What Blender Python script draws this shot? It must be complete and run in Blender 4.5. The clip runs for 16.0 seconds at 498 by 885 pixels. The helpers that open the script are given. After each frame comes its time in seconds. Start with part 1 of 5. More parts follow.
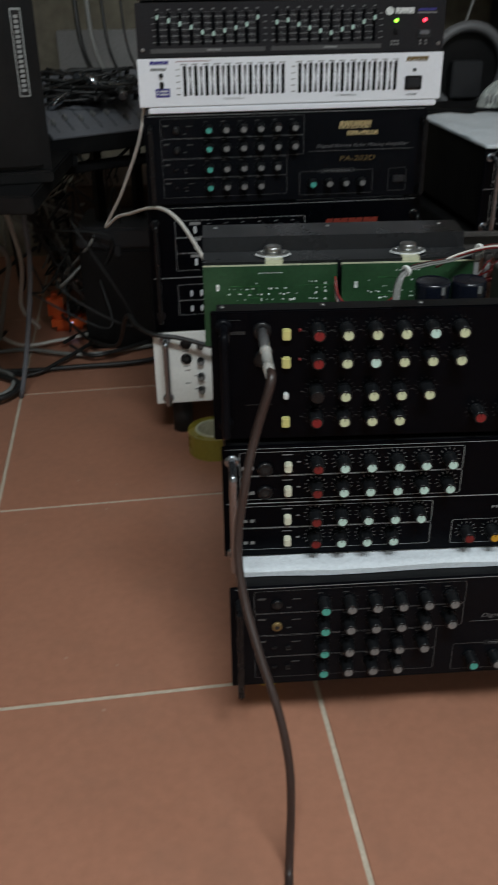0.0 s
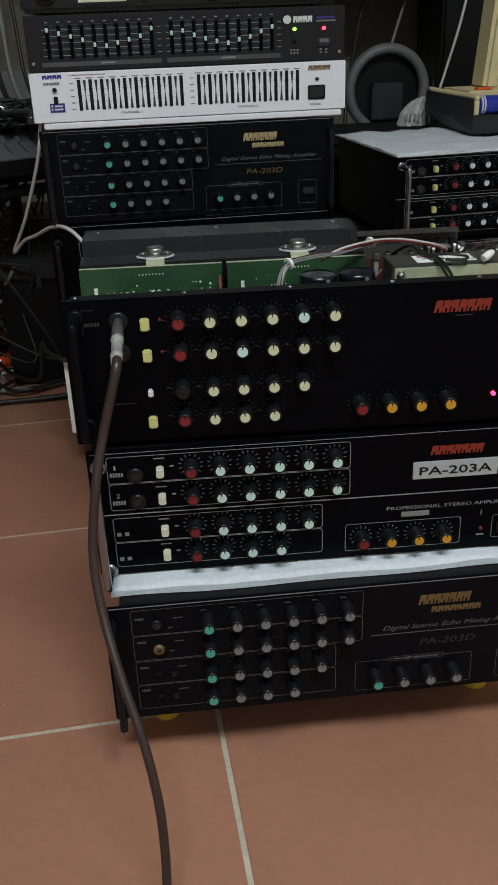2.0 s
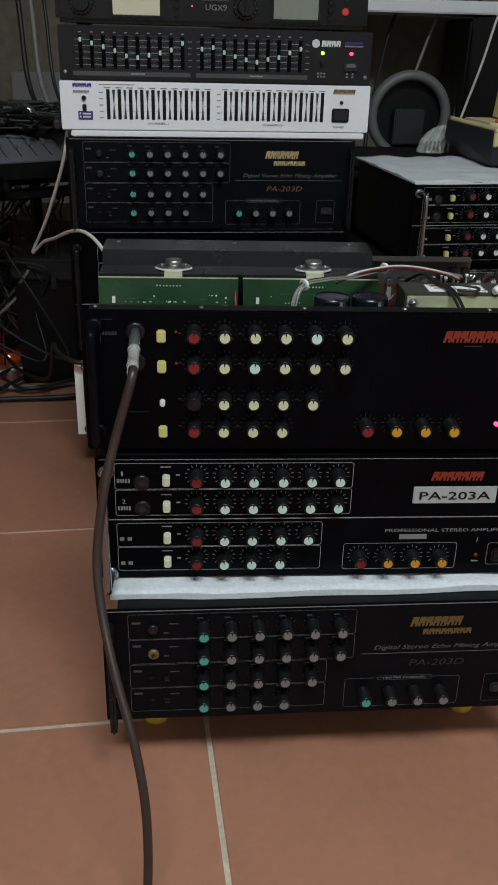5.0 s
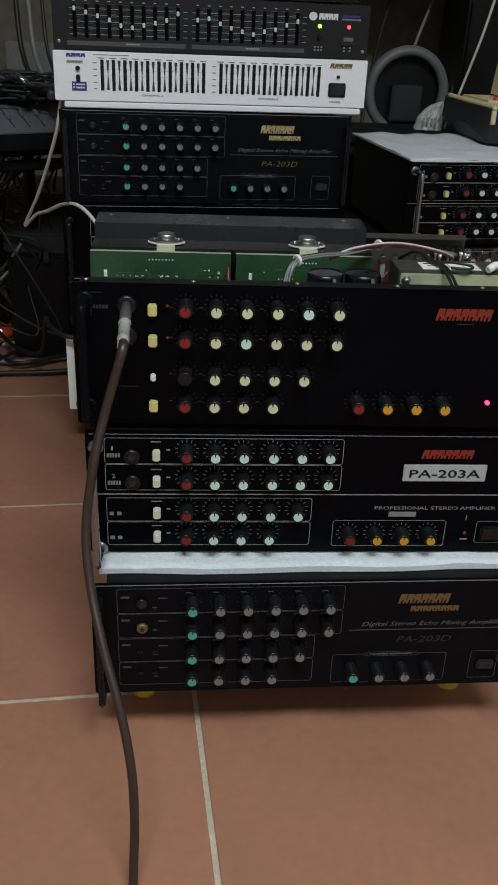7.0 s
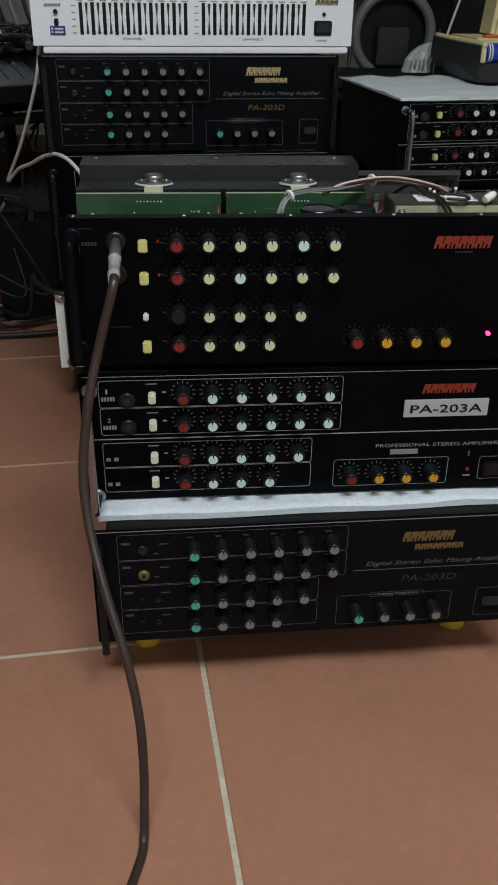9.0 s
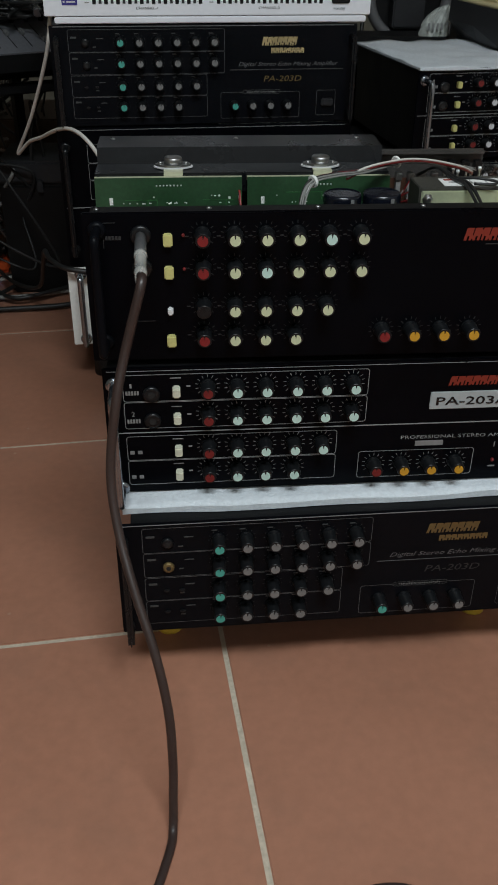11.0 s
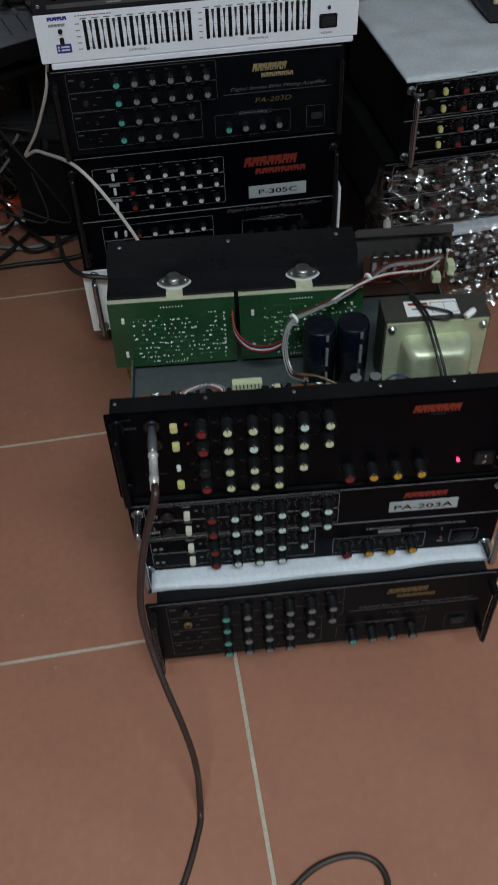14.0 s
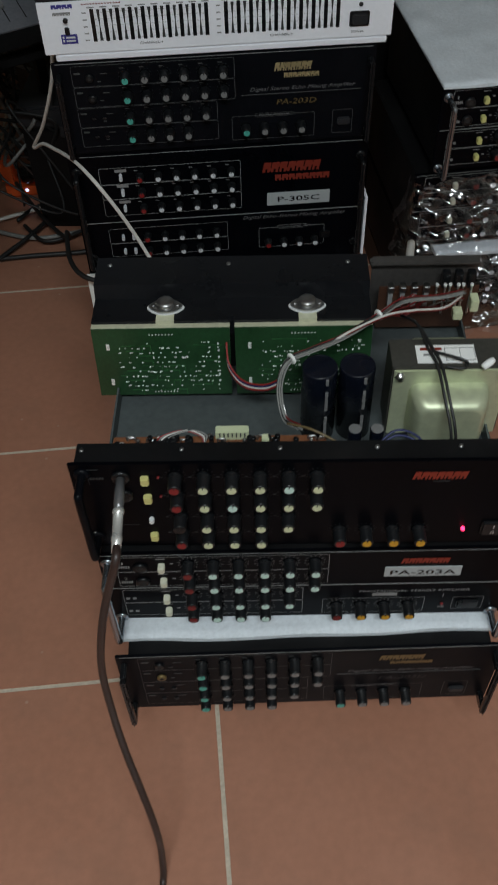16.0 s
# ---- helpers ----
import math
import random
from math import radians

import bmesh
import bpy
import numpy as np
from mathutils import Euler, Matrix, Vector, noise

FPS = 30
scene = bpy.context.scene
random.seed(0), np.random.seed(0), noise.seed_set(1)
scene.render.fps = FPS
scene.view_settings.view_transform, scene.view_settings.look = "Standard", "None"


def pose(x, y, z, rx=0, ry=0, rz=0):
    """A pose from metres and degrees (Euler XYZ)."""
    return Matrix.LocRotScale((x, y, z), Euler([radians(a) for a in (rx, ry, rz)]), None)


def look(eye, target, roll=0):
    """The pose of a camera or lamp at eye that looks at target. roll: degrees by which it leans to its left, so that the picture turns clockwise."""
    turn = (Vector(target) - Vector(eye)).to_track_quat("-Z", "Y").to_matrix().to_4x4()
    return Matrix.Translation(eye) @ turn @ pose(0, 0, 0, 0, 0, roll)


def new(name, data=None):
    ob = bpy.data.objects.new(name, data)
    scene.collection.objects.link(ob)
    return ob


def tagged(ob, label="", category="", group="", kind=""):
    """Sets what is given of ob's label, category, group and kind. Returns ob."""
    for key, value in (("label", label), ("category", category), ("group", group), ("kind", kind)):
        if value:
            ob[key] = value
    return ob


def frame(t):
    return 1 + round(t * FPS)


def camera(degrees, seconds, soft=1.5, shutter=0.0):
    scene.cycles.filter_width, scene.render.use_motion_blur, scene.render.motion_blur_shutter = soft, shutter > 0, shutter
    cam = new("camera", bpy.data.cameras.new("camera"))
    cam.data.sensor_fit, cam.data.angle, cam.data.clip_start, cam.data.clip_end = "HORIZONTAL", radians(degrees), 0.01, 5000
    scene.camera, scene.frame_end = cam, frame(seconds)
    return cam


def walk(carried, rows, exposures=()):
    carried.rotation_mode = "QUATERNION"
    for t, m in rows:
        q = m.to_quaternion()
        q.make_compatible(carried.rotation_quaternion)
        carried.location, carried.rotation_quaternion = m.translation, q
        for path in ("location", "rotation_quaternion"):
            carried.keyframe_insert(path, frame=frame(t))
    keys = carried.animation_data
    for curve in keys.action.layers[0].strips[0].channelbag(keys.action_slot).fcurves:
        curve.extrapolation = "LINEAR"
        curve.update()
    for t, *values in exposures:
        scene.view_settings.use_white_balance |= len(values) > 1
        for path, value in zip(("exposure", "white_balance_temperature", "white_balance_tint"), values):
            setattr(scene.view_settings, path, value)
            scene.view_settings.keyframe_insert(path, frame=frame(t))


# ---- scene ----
cam = camera(32.2, 16.0, soft=1.7, shutter=0.8)
PATH = [
    (0, (0.016, -0.742, 0.833), (0.027, 1.002, -0.146), -0.8),
    (0.5, (0.035, -0.749, 0.766), (0.111, 1.039, -0.126), -0.4),
    (1, (0.078, -0.732, 0.726), (0.167, 1.028, -0.219), -1.0),
    (1.5, (0.118, -0.709, 0.730), (0.197, 1.045, -0.229), -1.9),
    (2, (0.13, -0.707, 0.748), (0.185, 1.094, -0.119), -2.2),
    (2.5, (0.14, -0.717, 0.748), (0.218, 1.081, -0.123), -1.3),
    (3, (0.141, -0.724, 0.755), (0.227, 1.081, -0.101), 0.2),
    (3.5, (0.132, -0.727, 0.761), (0.197, 1.085, -0.083), 0.5),
    (4, (0.12, -0.726, 0.762), (0.18, 1.089, -0.077), 1.1),
    (4.2, (0.122, -0.728, 0.764), (0.18, 1.09, -0.067), 1.0),
    (6.3, (0.122, -0.709, 0.755), (0.189, 1.079, -0.139), 2.8),
    (6.5, (0.12, -0.714, 0.760), (0.191, 1.072, -0.136), 2.8),
    (7, (0.125, -0.722, 0.758), (0.199, 1.067, -0.134), 2.4),
    (7.5, (0.122, -0.727, 0.749), (0.222, 1.053, -0.158), 1.9),
    (8, (0.114, -0.728, 0.738), (0.217, 1.04, -0.192), 0.8),
    (8.5, (0.115, -0.73, 0.730), (0.204, 1.038, -0.201), 0.6),
    (9, (0.121, -0.72, 0.723), (0.211, 1.036, -0.231), 0.8),
    (9.5, (0.11, -0.716, 0.727), (0.205, 1.032, -0.242), 1.3),
    (9.7, (0.106, -0.708, 0.722), (0.199, 1.035, -0.253), 1.5),
    (11.8, (0.099, -0.695, 0.850), (0.138, 0.892, -0.367), -2.8),
    (12, (0.113, -0.704, 0.914), (0.135, 0.819, -0.382), -4.8),
    (12.5, (0.131, -0.724, 1.105), (0.084, 0.69, -0.309), -7.2),
    (13, (0.15, -0.744, 1.202), (0.092, 0.649, -0.232), -6.2),
    (13.5, (0.151, -0.692, 1.213), (0.135, 0.671, -0.251), -3.7),
    (14, (0.138, -0.606, 1.210), (0.153, 0.745, -0.265), -2.5),
    (14.5, (0.115, -0.573, 1.209), (0.165, 0.772, -0.271), -0.4),
    (15, (0.121, -0.542, 1.198), (0.161, 0.769, -0.312), 0.2),
    (15.5, (0.158, -0.502, 1.189), (0.144, 0.797, -0.331), -1.4),
    (16, (0.201, -0.474, 1.194), (0.125, 0.832, -0.319), -2.1),
]
walk(cam, [(t, look(eye, target, roll)) for t, eye, target, roll in PATH],
     exposures=[(0, -0.08, 6500, 10), (9.5, -0.06, 6500, 10), (11.6, -0.3, 6350, 10), (13, -0.36, 6050, 10), (14.5, -0.36, 6250, 10), (16, -0.4, 6500, 10)])

# ---- light ----
world = bpy.data.worlds.new("world")
scene.world = world
world.use_nodes = True
world.node_tree.nodes["Background"].inputs[0].default_value = (0.75, 0.85, 1.0, 1)
world.node_tree.nodes["Background"].inputs[1].default_value = 0.02

LAMP_AT = (0.34, -1.3, 2.62)


def area_lamp(name, at, target, sx, sy, watts, colour):
    data = bpy.data.lights.new(name, "AREA")
    data.shape, data.size, data.size_y, data.energy, data.color = "RECTANGLE", sx, sy, watts, colour
    ob = new(name, data)
    ob.matrix_world = look(at, target)
    return ob


area_lamp("ceiling_tube_light", LAMP_AT, (LAMP_AT[0], LAMP_AT[1] + 0.001, 0), 1.25, 0.5, 73, (0.88, 0.975, 1.0))

# ---- materials ----


def material(name, colour, rough=0.5, metal=0.0, vary=0.15, scale=40.0, bump=0.0, bump_scale=400.0, coat=0.0, wear=0.0, wear_colour=(0.3, 0.28, 0.25), spec=0.5):
    """A surface with variation at two scales, optional fine relief and patchy dust or wear."""
    m = bpy.data.materials.new(name)
    m.use_nodes = True
    nt = m.node_tree
    b = nt.nodes["Principled BSDF"]
    b.inputs["Roughness"].default_value, b.inputs["Metallic"].default_value = rough, metal
    b.inputs["Coat Weight"].default_value = coat
    b.inputs["Specular IOR Level"].default_value = spec
    co = nt.nodes.new("ShaderNodeTexCoord")
    big = nt.nodes.new("ShaderNodeTexNoise")
    big.inputs["Scale"].default_value, big.inputs["Detail"].default_value = scale * 0.25, 6
    small = nt.nodes.new("ShaderNodeTexNoise")
    small.inputs["Scale"].default_value, small.inputs["Detail"].default_value = scale * 4, 3
    nt.links.new(co.outputs["Object"], big.inputs["Vector"])
    nt.links.new(co.outputs["Object"], small.inputs["Vector"])
    add = nt.nodes.new("ShaderNodeMath")
    add.operation = "ADD"
    nt.links.new(big.outputs["Fac"], add.inputs[0])
    nt.links.new(small.outputs["Fac"], add.inputs[1])
    ramp = nt.nodes.new("ShaderNodeMapRange")
    ramp.inputs[1].default_value, ramp.inputs[2].default_value = 0.6, 1.4
    ramp.inputs[3].default_value, ramp.inputs[4].default_value = 1 - vary, 1 + vary
    nt.links.new(add.outputs[0], ramp.inputs[0])
    mul = nt.nodes.new("ShaderNodeMix")
    mul.data_type, mul.blend_type = "RGBA", "MULTIPLY"
    mul.inputs[0].default_value = 1
    mul.inputs[6].default_value = (*colour, 1)
    nt.links.new(ramp.outputs[0], mul.inputs[7])
    out = mul.outputs[2]
    if wear:
        patch = nt.nodes.new("ShaderNodeTexNoise")
        patch.inputs["Scale"].default_value, patch.inputs["Detail"].default_value, patch.inputs["Roughness"].default_value = scale * 0.4, 8, 0.7
        nt.links.new(co.outputs["Object"], patch.inputs["Vector"])
        lim = nt.nodes.new("ShaderNodeMapRange")
        lim.inputs[1].default_value, lim.inputs[2].default_value, lim.inputs[4].default_value = 0.5, 0.8, wear
        nt.links.new(patch.outputs["Fac"], lim.inputs[0])
        mix = nt.nodes.new("ShaderNodeMix")
        mix.data_type = "RGBA"
        mix.inputs[7].default_value = (*wear_colour, 1)
        nt.links.new(lim.outputs[0], mix.inputs[0])
        nt.links.new(out, mix.inputs[6])
        out = mix.outputs[2]
    nt.links.new(out, b.inputs["Base Color"])
    if bump:
        grain = nt.nodes.new("ShaderNodeTexNoise")
        grain.inputs["Scale"].default_value, grain.inputs["Detail"].default_value = bump_scale, 4
        nt.links.new(co.outputs["Object"], grain.inputs["Vector"])
        bp = nt.nodes.new("ShaderNodeBump")
        bp.inputs["Strength"].default_value, bp.inputs["Distance"].default_value = bump, 0.002
        nt.links.new(grain.outputs["Fac"], bp.inputs["Height"])
        nt.links.new(bp.outputs["Normal"], b.inputs["Normal"])
    rv = nt.nodes.new("ShaderNodeMapRange")
    rv.inputs[1].default_value, rv.inputs[2].default_value = 0.3, 0.7
    rv.inputs[3].default_value, rv.inputs[4].default_value = max(0.03, rough - 0.08), min(1, rough + 0.08)
    nt.links.new(big.outputs["Fac"], rv.inputs[0])
    nt.links.new(rv.outputs[0], b.inputs["Roughness"])
    return m


def glowing(name, colour, strength):
    m = bpy.data.materials.new(name)
    m.use_nodes = True
    b = m.node_tree.nodes["Principled BSDF"]
    b.inputs["Base Color"].default_value = (*colour, 1)
    b.inputs["Emission Color"].default_value = (*colour, 1)
    b.inputs["Emission Strength"].default_value = strength
    return m


def tile_material():
    m = material("terracotta_tile", (0.366, 0.169, 0.108), 0.38, vary=0.1, scale=18, bump=0.03, bump_scale=220, wear=0.6, wear_colour=(0.25, 0.132, 0.09))
    nt = m.node_tree
    b = nt.nodes["Principled BSDF"]
    src = b.inputs["Base Color"].links[0].from_socket
    info = nt.nodes.new("ShaderNodeObjectInfo")
    rng = nt.nodes.new("ShaderNodeMapRange")
    rng.inputs[3].default_value, rng.inputs[4].default_value = 0.93, 1.07
    nt.links.new(info.outputs["Random"], rng.inputs[0])
    mul = nt.nodes.new("ShaderNodeMix")
    mul.data_type, mul.blend_type = "RGBA", "MULTIPLY"
    mul.inputs[0].default_value = 1
    nt.links.new(src, mul.inputs[6])
    nt.links.new(rng.outputs[0], mul.inputs[7])
    co = nt.nodes.new("ShaderNodeTexCoord")
    dots = nt.nodes.new("ShaderNodeTexVoronoi")
    dots.inputs["Scale"].default_value = 14
    nt.links.new(co.outputs["Object"], dots.inputs["Vector"])
    lim = nt.nodes.new("ShaderNodeMapRange")
    lim.inputs[1].default_value, lim.inputs[2].default_value, lim.inputs[3].default_value, lim.inputs[4].default_value = 0.02, 0.05, 0.45, 0.0
    nt.links.new(dots.outputs["Distance"], lim.inputs[0])
    fleck = nt.nodes.new("ShaderNodeMix")
    fleck.data_type = "RGBA"
    fleck.inputs[7].default_value = (0.5, 0.38, 0.3, 1)
    nt.links.new(lim.outputs[0], fleck.inputs[0])
    nt.links.new(mul.outputs[2], fleck.inputs[6])
    nt.links.new(fleck.outputs[2], b.inputs["Base Color"])
    return m


M = {
    "tile": tile_material(),
    "grout": material("pale_grout", (0.5, 0.43, 0.34), 0.85, vary=0.25, scale=60, bump=0.3),
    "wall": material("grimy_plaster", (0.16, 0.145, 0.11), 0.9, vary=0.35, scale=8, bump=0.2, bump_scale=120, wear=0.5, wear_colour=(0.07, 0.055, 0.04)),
    # ceiling is out of view; its tone is raised for more fill
    "ceiling": material("off_white_ceiling", (0.68, 0.67, 0.65), 0.9, vary=0.08, scale=6),
    # pale tone for walls out of view, chosen to bounce fill light
    "fill_wall": material("pale_fill_plaster", (0.5, 0.49, 0.46), 0.9, vary=0.15, scale=8, bump=0.15, bump_scale=120),
    "panel": material("gloss_black_panel", (0.0012, 0.0015, 0.0026), 0.32, vary=0.3, scale=30, wear=0.004, wear_colour=(0.2, 0.2, 0.22), spec=0.06),
    "panel_matte": material("satin_black_panel", (0.0032, 0.0036, 0.0052), 0.42, vary=0.3, scale=40, wear=0.008, spec=0.08),
    "eq_panel": material("charcoal_panel", (0.015, 0.0145, 0.017), 0.45, vary=0.2, scale=40, spec=0.2),
    "case": material("black_painted_steel", (0.005, 0.005, 0.0055), 0.5, vary=0.3, scale=30, bump=0.06, bump_scale=900, wear=0.02, spec=0.2),
    "black": material("black_plastic", (0.0065, 0.007, 0.008), 0.28, vary=0.25, scale=90, spec=0.32),
    "dial_print": material("worn_dial_print", (0.045, 0.047, 0.047), 0.6, vary=0.3, scale=150),
    "pcb_dark": material("dark_brown_board", (0.055, 0.022, 0.012), 0.5, vary=0.3, scale=60),
    "gunmetal": material("gunmetal", (0.17, 0.17, 0.175), 0.33, metal=0.6, vary=0.1, scale=80),
    "smoked": material("dull_brown_steel", (0.06, 0.055, 0.052), 0.5, metal=0.3, vary=0.3, scale=40, wear=0.2, wear_colour=(0.03, 0.028, 0.026)),
    "rubber": material("black_rubber", (0.01, 0.01, 0.01), 0.7, vary=0.3, scale=50),
    "heatsink": material("black_anodised_aluminium", (0.007, 0.0075, 0.009), 0.3, vary=0.3, scale=40, wear=0.03, wear_colour=(0.06, 0.06, 0.06), spec=0.22),
    "chrome": material("worn_chrome", (0.32, 0.345, 0.38), 0.2, metal=0.95, vary=0.08, scale=80),
    "nickel": material("bright_nickel", (0.74, 0.74, 0.71), 0.28, metal=0.65, vary=0.06, scale=80),
    "steel": material("dull_steel", (0.45, 0.45, 0.45), 0.35, metal=1.0, vary=0.15, scale=60),
    "white_line": material("pale_print", (0.25, 0.26, 0.26), 0.6, vary=0.2, scale=120),
    "white_print": material("white_print", (0.62, 0.63, 0.63), 0.6, vary=0.1, scale=120),
    "grey_print": material("grey_print", (0.2, 0.2, 0.2), 0.6, vary=0.2, scale=120),
    "script_print": material("silver_script_print", (0.11, 0.11, 0.115), 0.5, vary=0.25, scale=150),
    "dim_print": material("dim_print", (0.09, 0.092, 0.094), 0.6, vary=0.25, scale=120),
    "worn_print": material("worn_print", (0.024, 0.025, 0.026), 0.6, vary=0.4, scale=150),
    "faint_print": material("faint_print", (0.06, 0.06, 0.062), 0.6, vary=0.3, scale=120),
    "red_print": material("orange_red_print", (0.2, 0.02, 0.009), 0.5, vary=0.1, scale=100),
    "dark_red_print": material("deep_red_print", (0.17, 0.02, 0.01), 0.5, vary=0.1, scale=100),
    "gold": material("gold_print", (0.7, 0.56, 0.3), 0.3, metal=0.7, vary=0.15, scale=100),
    "dull_gold": material("dull_gold_print", (0.18, 0.125, 0.05), 0.45, metal=0.5, vary=0.15, scale=100),
    "plate": material("grey_white_plate", (0.36, 0.39, 0.4), 0.45, vary=0.06, scale=80),
    "cream_cap": material("cream_cap", (0.53, 0.57, 0.37), 0.4, vary=0.05, scale=100),
    "mint_cap": material("mint_white_cap", (0.48, 0.66, 0.6), 0.4, vary=0.05, scale=100),
    "grey_cap": material("grey_cap", (0.16, 0.16, 0.158), 0.4, vary=0.15, scale=100),
    "white_cap": material("white_cap", (0.55, 0.57, 0.6), 0.4, vary=0.08, scale=100),
    "teal_cap": material("teal_cap", (0.06, 0.33, 0.27), 0.4, vary=0.05, scale=100),
    "red_cap": material("red_cap", (0.19, 0.011, 0.012), 0.4, vary=0.08, scale=100),
    "dark_red_cap": material("dark_red_cap", (0.15, 0.011, 0.011), 0.4, vary=0.08, scale=100),
    "amber_cap": material("amber_cap", (0.52, 0.27, 0.02), 0.4, vary=0.05, scale=100),
    "cream_button": material("cream_button", (0.55, 0.52, 0.2), 0.4, vary=0.06, scale=100),
    "white_button": material("ivory_button", (0.58, 0.58, 0.46), 0.4, vary=0.06, scale=100),
    "felt": material("white_foam_sheet", (0.62, 0.66, 0.7), 0.95, vary=0.12, scale=50, bump=0.5, bump_scale=300, wear=0.25, wear_colour=(0.45, 0.47, 0.5)),
    "yellow_foot": material("yellow_rubber", (0.72, 0.5, 0.05), 0.6, vary=0.12, scale=60),
    "pcb": material("green_circuit_board", (0.013, 0.046, 0.017), 0.35, vary=0.4, scale=60, wear=0.3, wear_colour=(0.01, 0.06, 0.02)),
    "trace": material("board_trace", (0.024, 0.1, 0.03), 0.35, vary=0.2, scale=90),
    "pcb_brown": material("brown_circuit_board", (0.16, 0.06, 0.025), 0.5, vary=0.3, scale=60),
    "solder": material("solder", (0.85, 0.88, 0.85), 0.28, metal=0.35, vary=0.1, scale=200),
    "bed": material("grey_galvanised_bed", (0.075, 0.088, 0.09), 0.5, metal=0.2, vary=0.2, scale=30, wear=0.25, wear_colour=(0.06, 0.07, 0.07)),
    "cream": material("cream_plastic", (0.62, 0.53, 0.3), 0.45, vary=0.1, scale=30),
    "bell": material("zinc_yellow_steel", (0.5, 0.54, 0.37), 0.42, metal=0.45, vary=0.15, scale=25, wear=0.3, wear_colour=(0.4, 0.38, 0.2)),
    "laminate": material("dark_laminated_core", (0.06, 0.058, 0.05), 0.5, metal=0.3, vary=0.25, scale=60),
    "paper": material("white_paper", (0.8, 0.8, 0.78), 0.7, vary=0.05, scale=60),
    "cap_blue": material("dark_blue_sleeve", (0.004, 0.0055, 0.011), 0.25, vary=0.15, scale=60),
    "brown_cable": material("brown_black_cable", (0.036, 0.022, 0.019), 0.45, vary=0.2, scale=60),
    "white_cable": material("white_cable", (0.6, 0.58, 0.54), 0.5, vary=0.12, scale=60),
    "grey_cable": material("grey_cable", (0.2, 0.2, 0.19), 0.55, vary=0.25, scale=60),
    "black_cable": material("black_cable", (0.012, 0.012, 0.012), 0.5, vary=0.25, scale=60),
    "red_wire": material("red_wire", (0.25, 0.018, 0.016), 0.4, vary=0.1, scale=60),
    "blue_wire": material("blue_wire", (0.014, 0.02, 0.09), 0.4, vary=0.1, scale=60),
    "yellow_wire": material("yellow_wire", (0.14, 0.1, 0.045), 0.4, vary=0.1, scale=60),
    "silver_panel": material("brushed_silver_panel", (0.8, 0.81, 0.78), 0.45, metal=0.1, vary=0.08, scale=40, wear=0.08, wear_colour=(0.4, 0.4, 0.38)),
    "white_panel": material("white_painted_panel", (0.8, 0.81, 0.86), 0.42, vary=0.04, scale=40, wear=0.06, wear_colour=(0.5, 0.5, 0.5)),
    "grey_steel": material("grey_steel", (0.22, 0.22, 0.22), 0.5, vary=0.2, scale=40),
    "dark_grey": material("dark_grey_plastic", (0.02, 0.0205, 0.023), 0.5, vary=0.2, scale=40, spec=0.3),
    "mid_grey": material("grey_plastic", (0.13, 0.135, 0.15), 0.55, vary=0.2, scale=40),
    "ring_grey": material("grey_ring_plastic", (0.12, 0.12, 0.125), 0.5, vary=0.12, scale=30),
    "orange": material("orange_plastic", (0.75, 0.11, 0.02), 0.4, vary=0.08, scale=60),
    "sticker_blue": material("blue_sticker", (0.035, 0.03, 0.22), 0.4, vary=0.08, scale=100),
    "can_blue": material("blue_can", (0.015, 0.03, 0.3), 0.3, vary=0.1, scale=50),
    "lcd": material("cream_lcd", (0.6, 0.56, 0.42), 0.3, vary=0.04, scale=30),
    "lcd_dim": material("grey_green_lcd", (0.2, 0.22, 0.19), 0.3, vary=0.06, scale=30),
    "wood": material("dark_stained_wood", (0.06, 0.035, 0.02), 0.6, vary=0.3, scale=20),
    "clear_green": material("milky_tape_core", (0.5, 0.5, 0.36), 0.3, vary=0.15, scale=40),
    "tape_yellow": material("yellow_tape", (0.24, 0.2, 0.03), 0.3, vary=0.15, scale=40),
    "bag": material("pale_print_bag", (0.36, 0.38, 0.36), 0.45, vary=0.25, scale=60, wear=0.15, wear_colour=(0.2, 0.33, 0.08)),
    "led_red": glowing("red_led", (1.0, 0.03, 0.06), 6.0),
    "led_pink": glowing("pink_red_led", (1.0, 0.03, 0.12), 5.0),
    "led_green": glowing("green_led", (0.3, 1.0, 0.05), 4.0),
    "led_white": glowing("bluish_neon", (0.5, 0.6, 1.0), 2.5),
    "red_button": material("red_button", (0.65, 0.05, 0.04), 0.4, vary=0.05, scale=60),
    "tube": glowing("fluorescent_tube", (1.0, 0.97, 0.93), 3.0),
}


def film_material():
    m = bpy.data.materials.new("clear_plastic_film")
    m.use_nodes = True
    nt = m.node_tree
    nt.nodes.remove(nt.nodes["Principled BSDF"])
    clear, gloss, mix = (nt.nodes.new("ShaderNode" + k) for k in ("BsdfTransparent", "BsdfGlossy", "MixShader"))
    clear.inputs[0].default_value = (0.93, 0.93, 0.95, 1)
    gloss.inputs["Roughness"].default_value = 0.13
    mix.inputs[0].default_value = 0.15
    nt.links.new(clear.outputs[0], mix.inputs[1])
    nt.links.new(gloss.outputs[0], mix.inputs[2])
    nt.links.new(mix.outputs[0], nt.nodes["Material Output"].inputs[0])
    return m


M["film"] = film_material()

# ---- building helpers ----


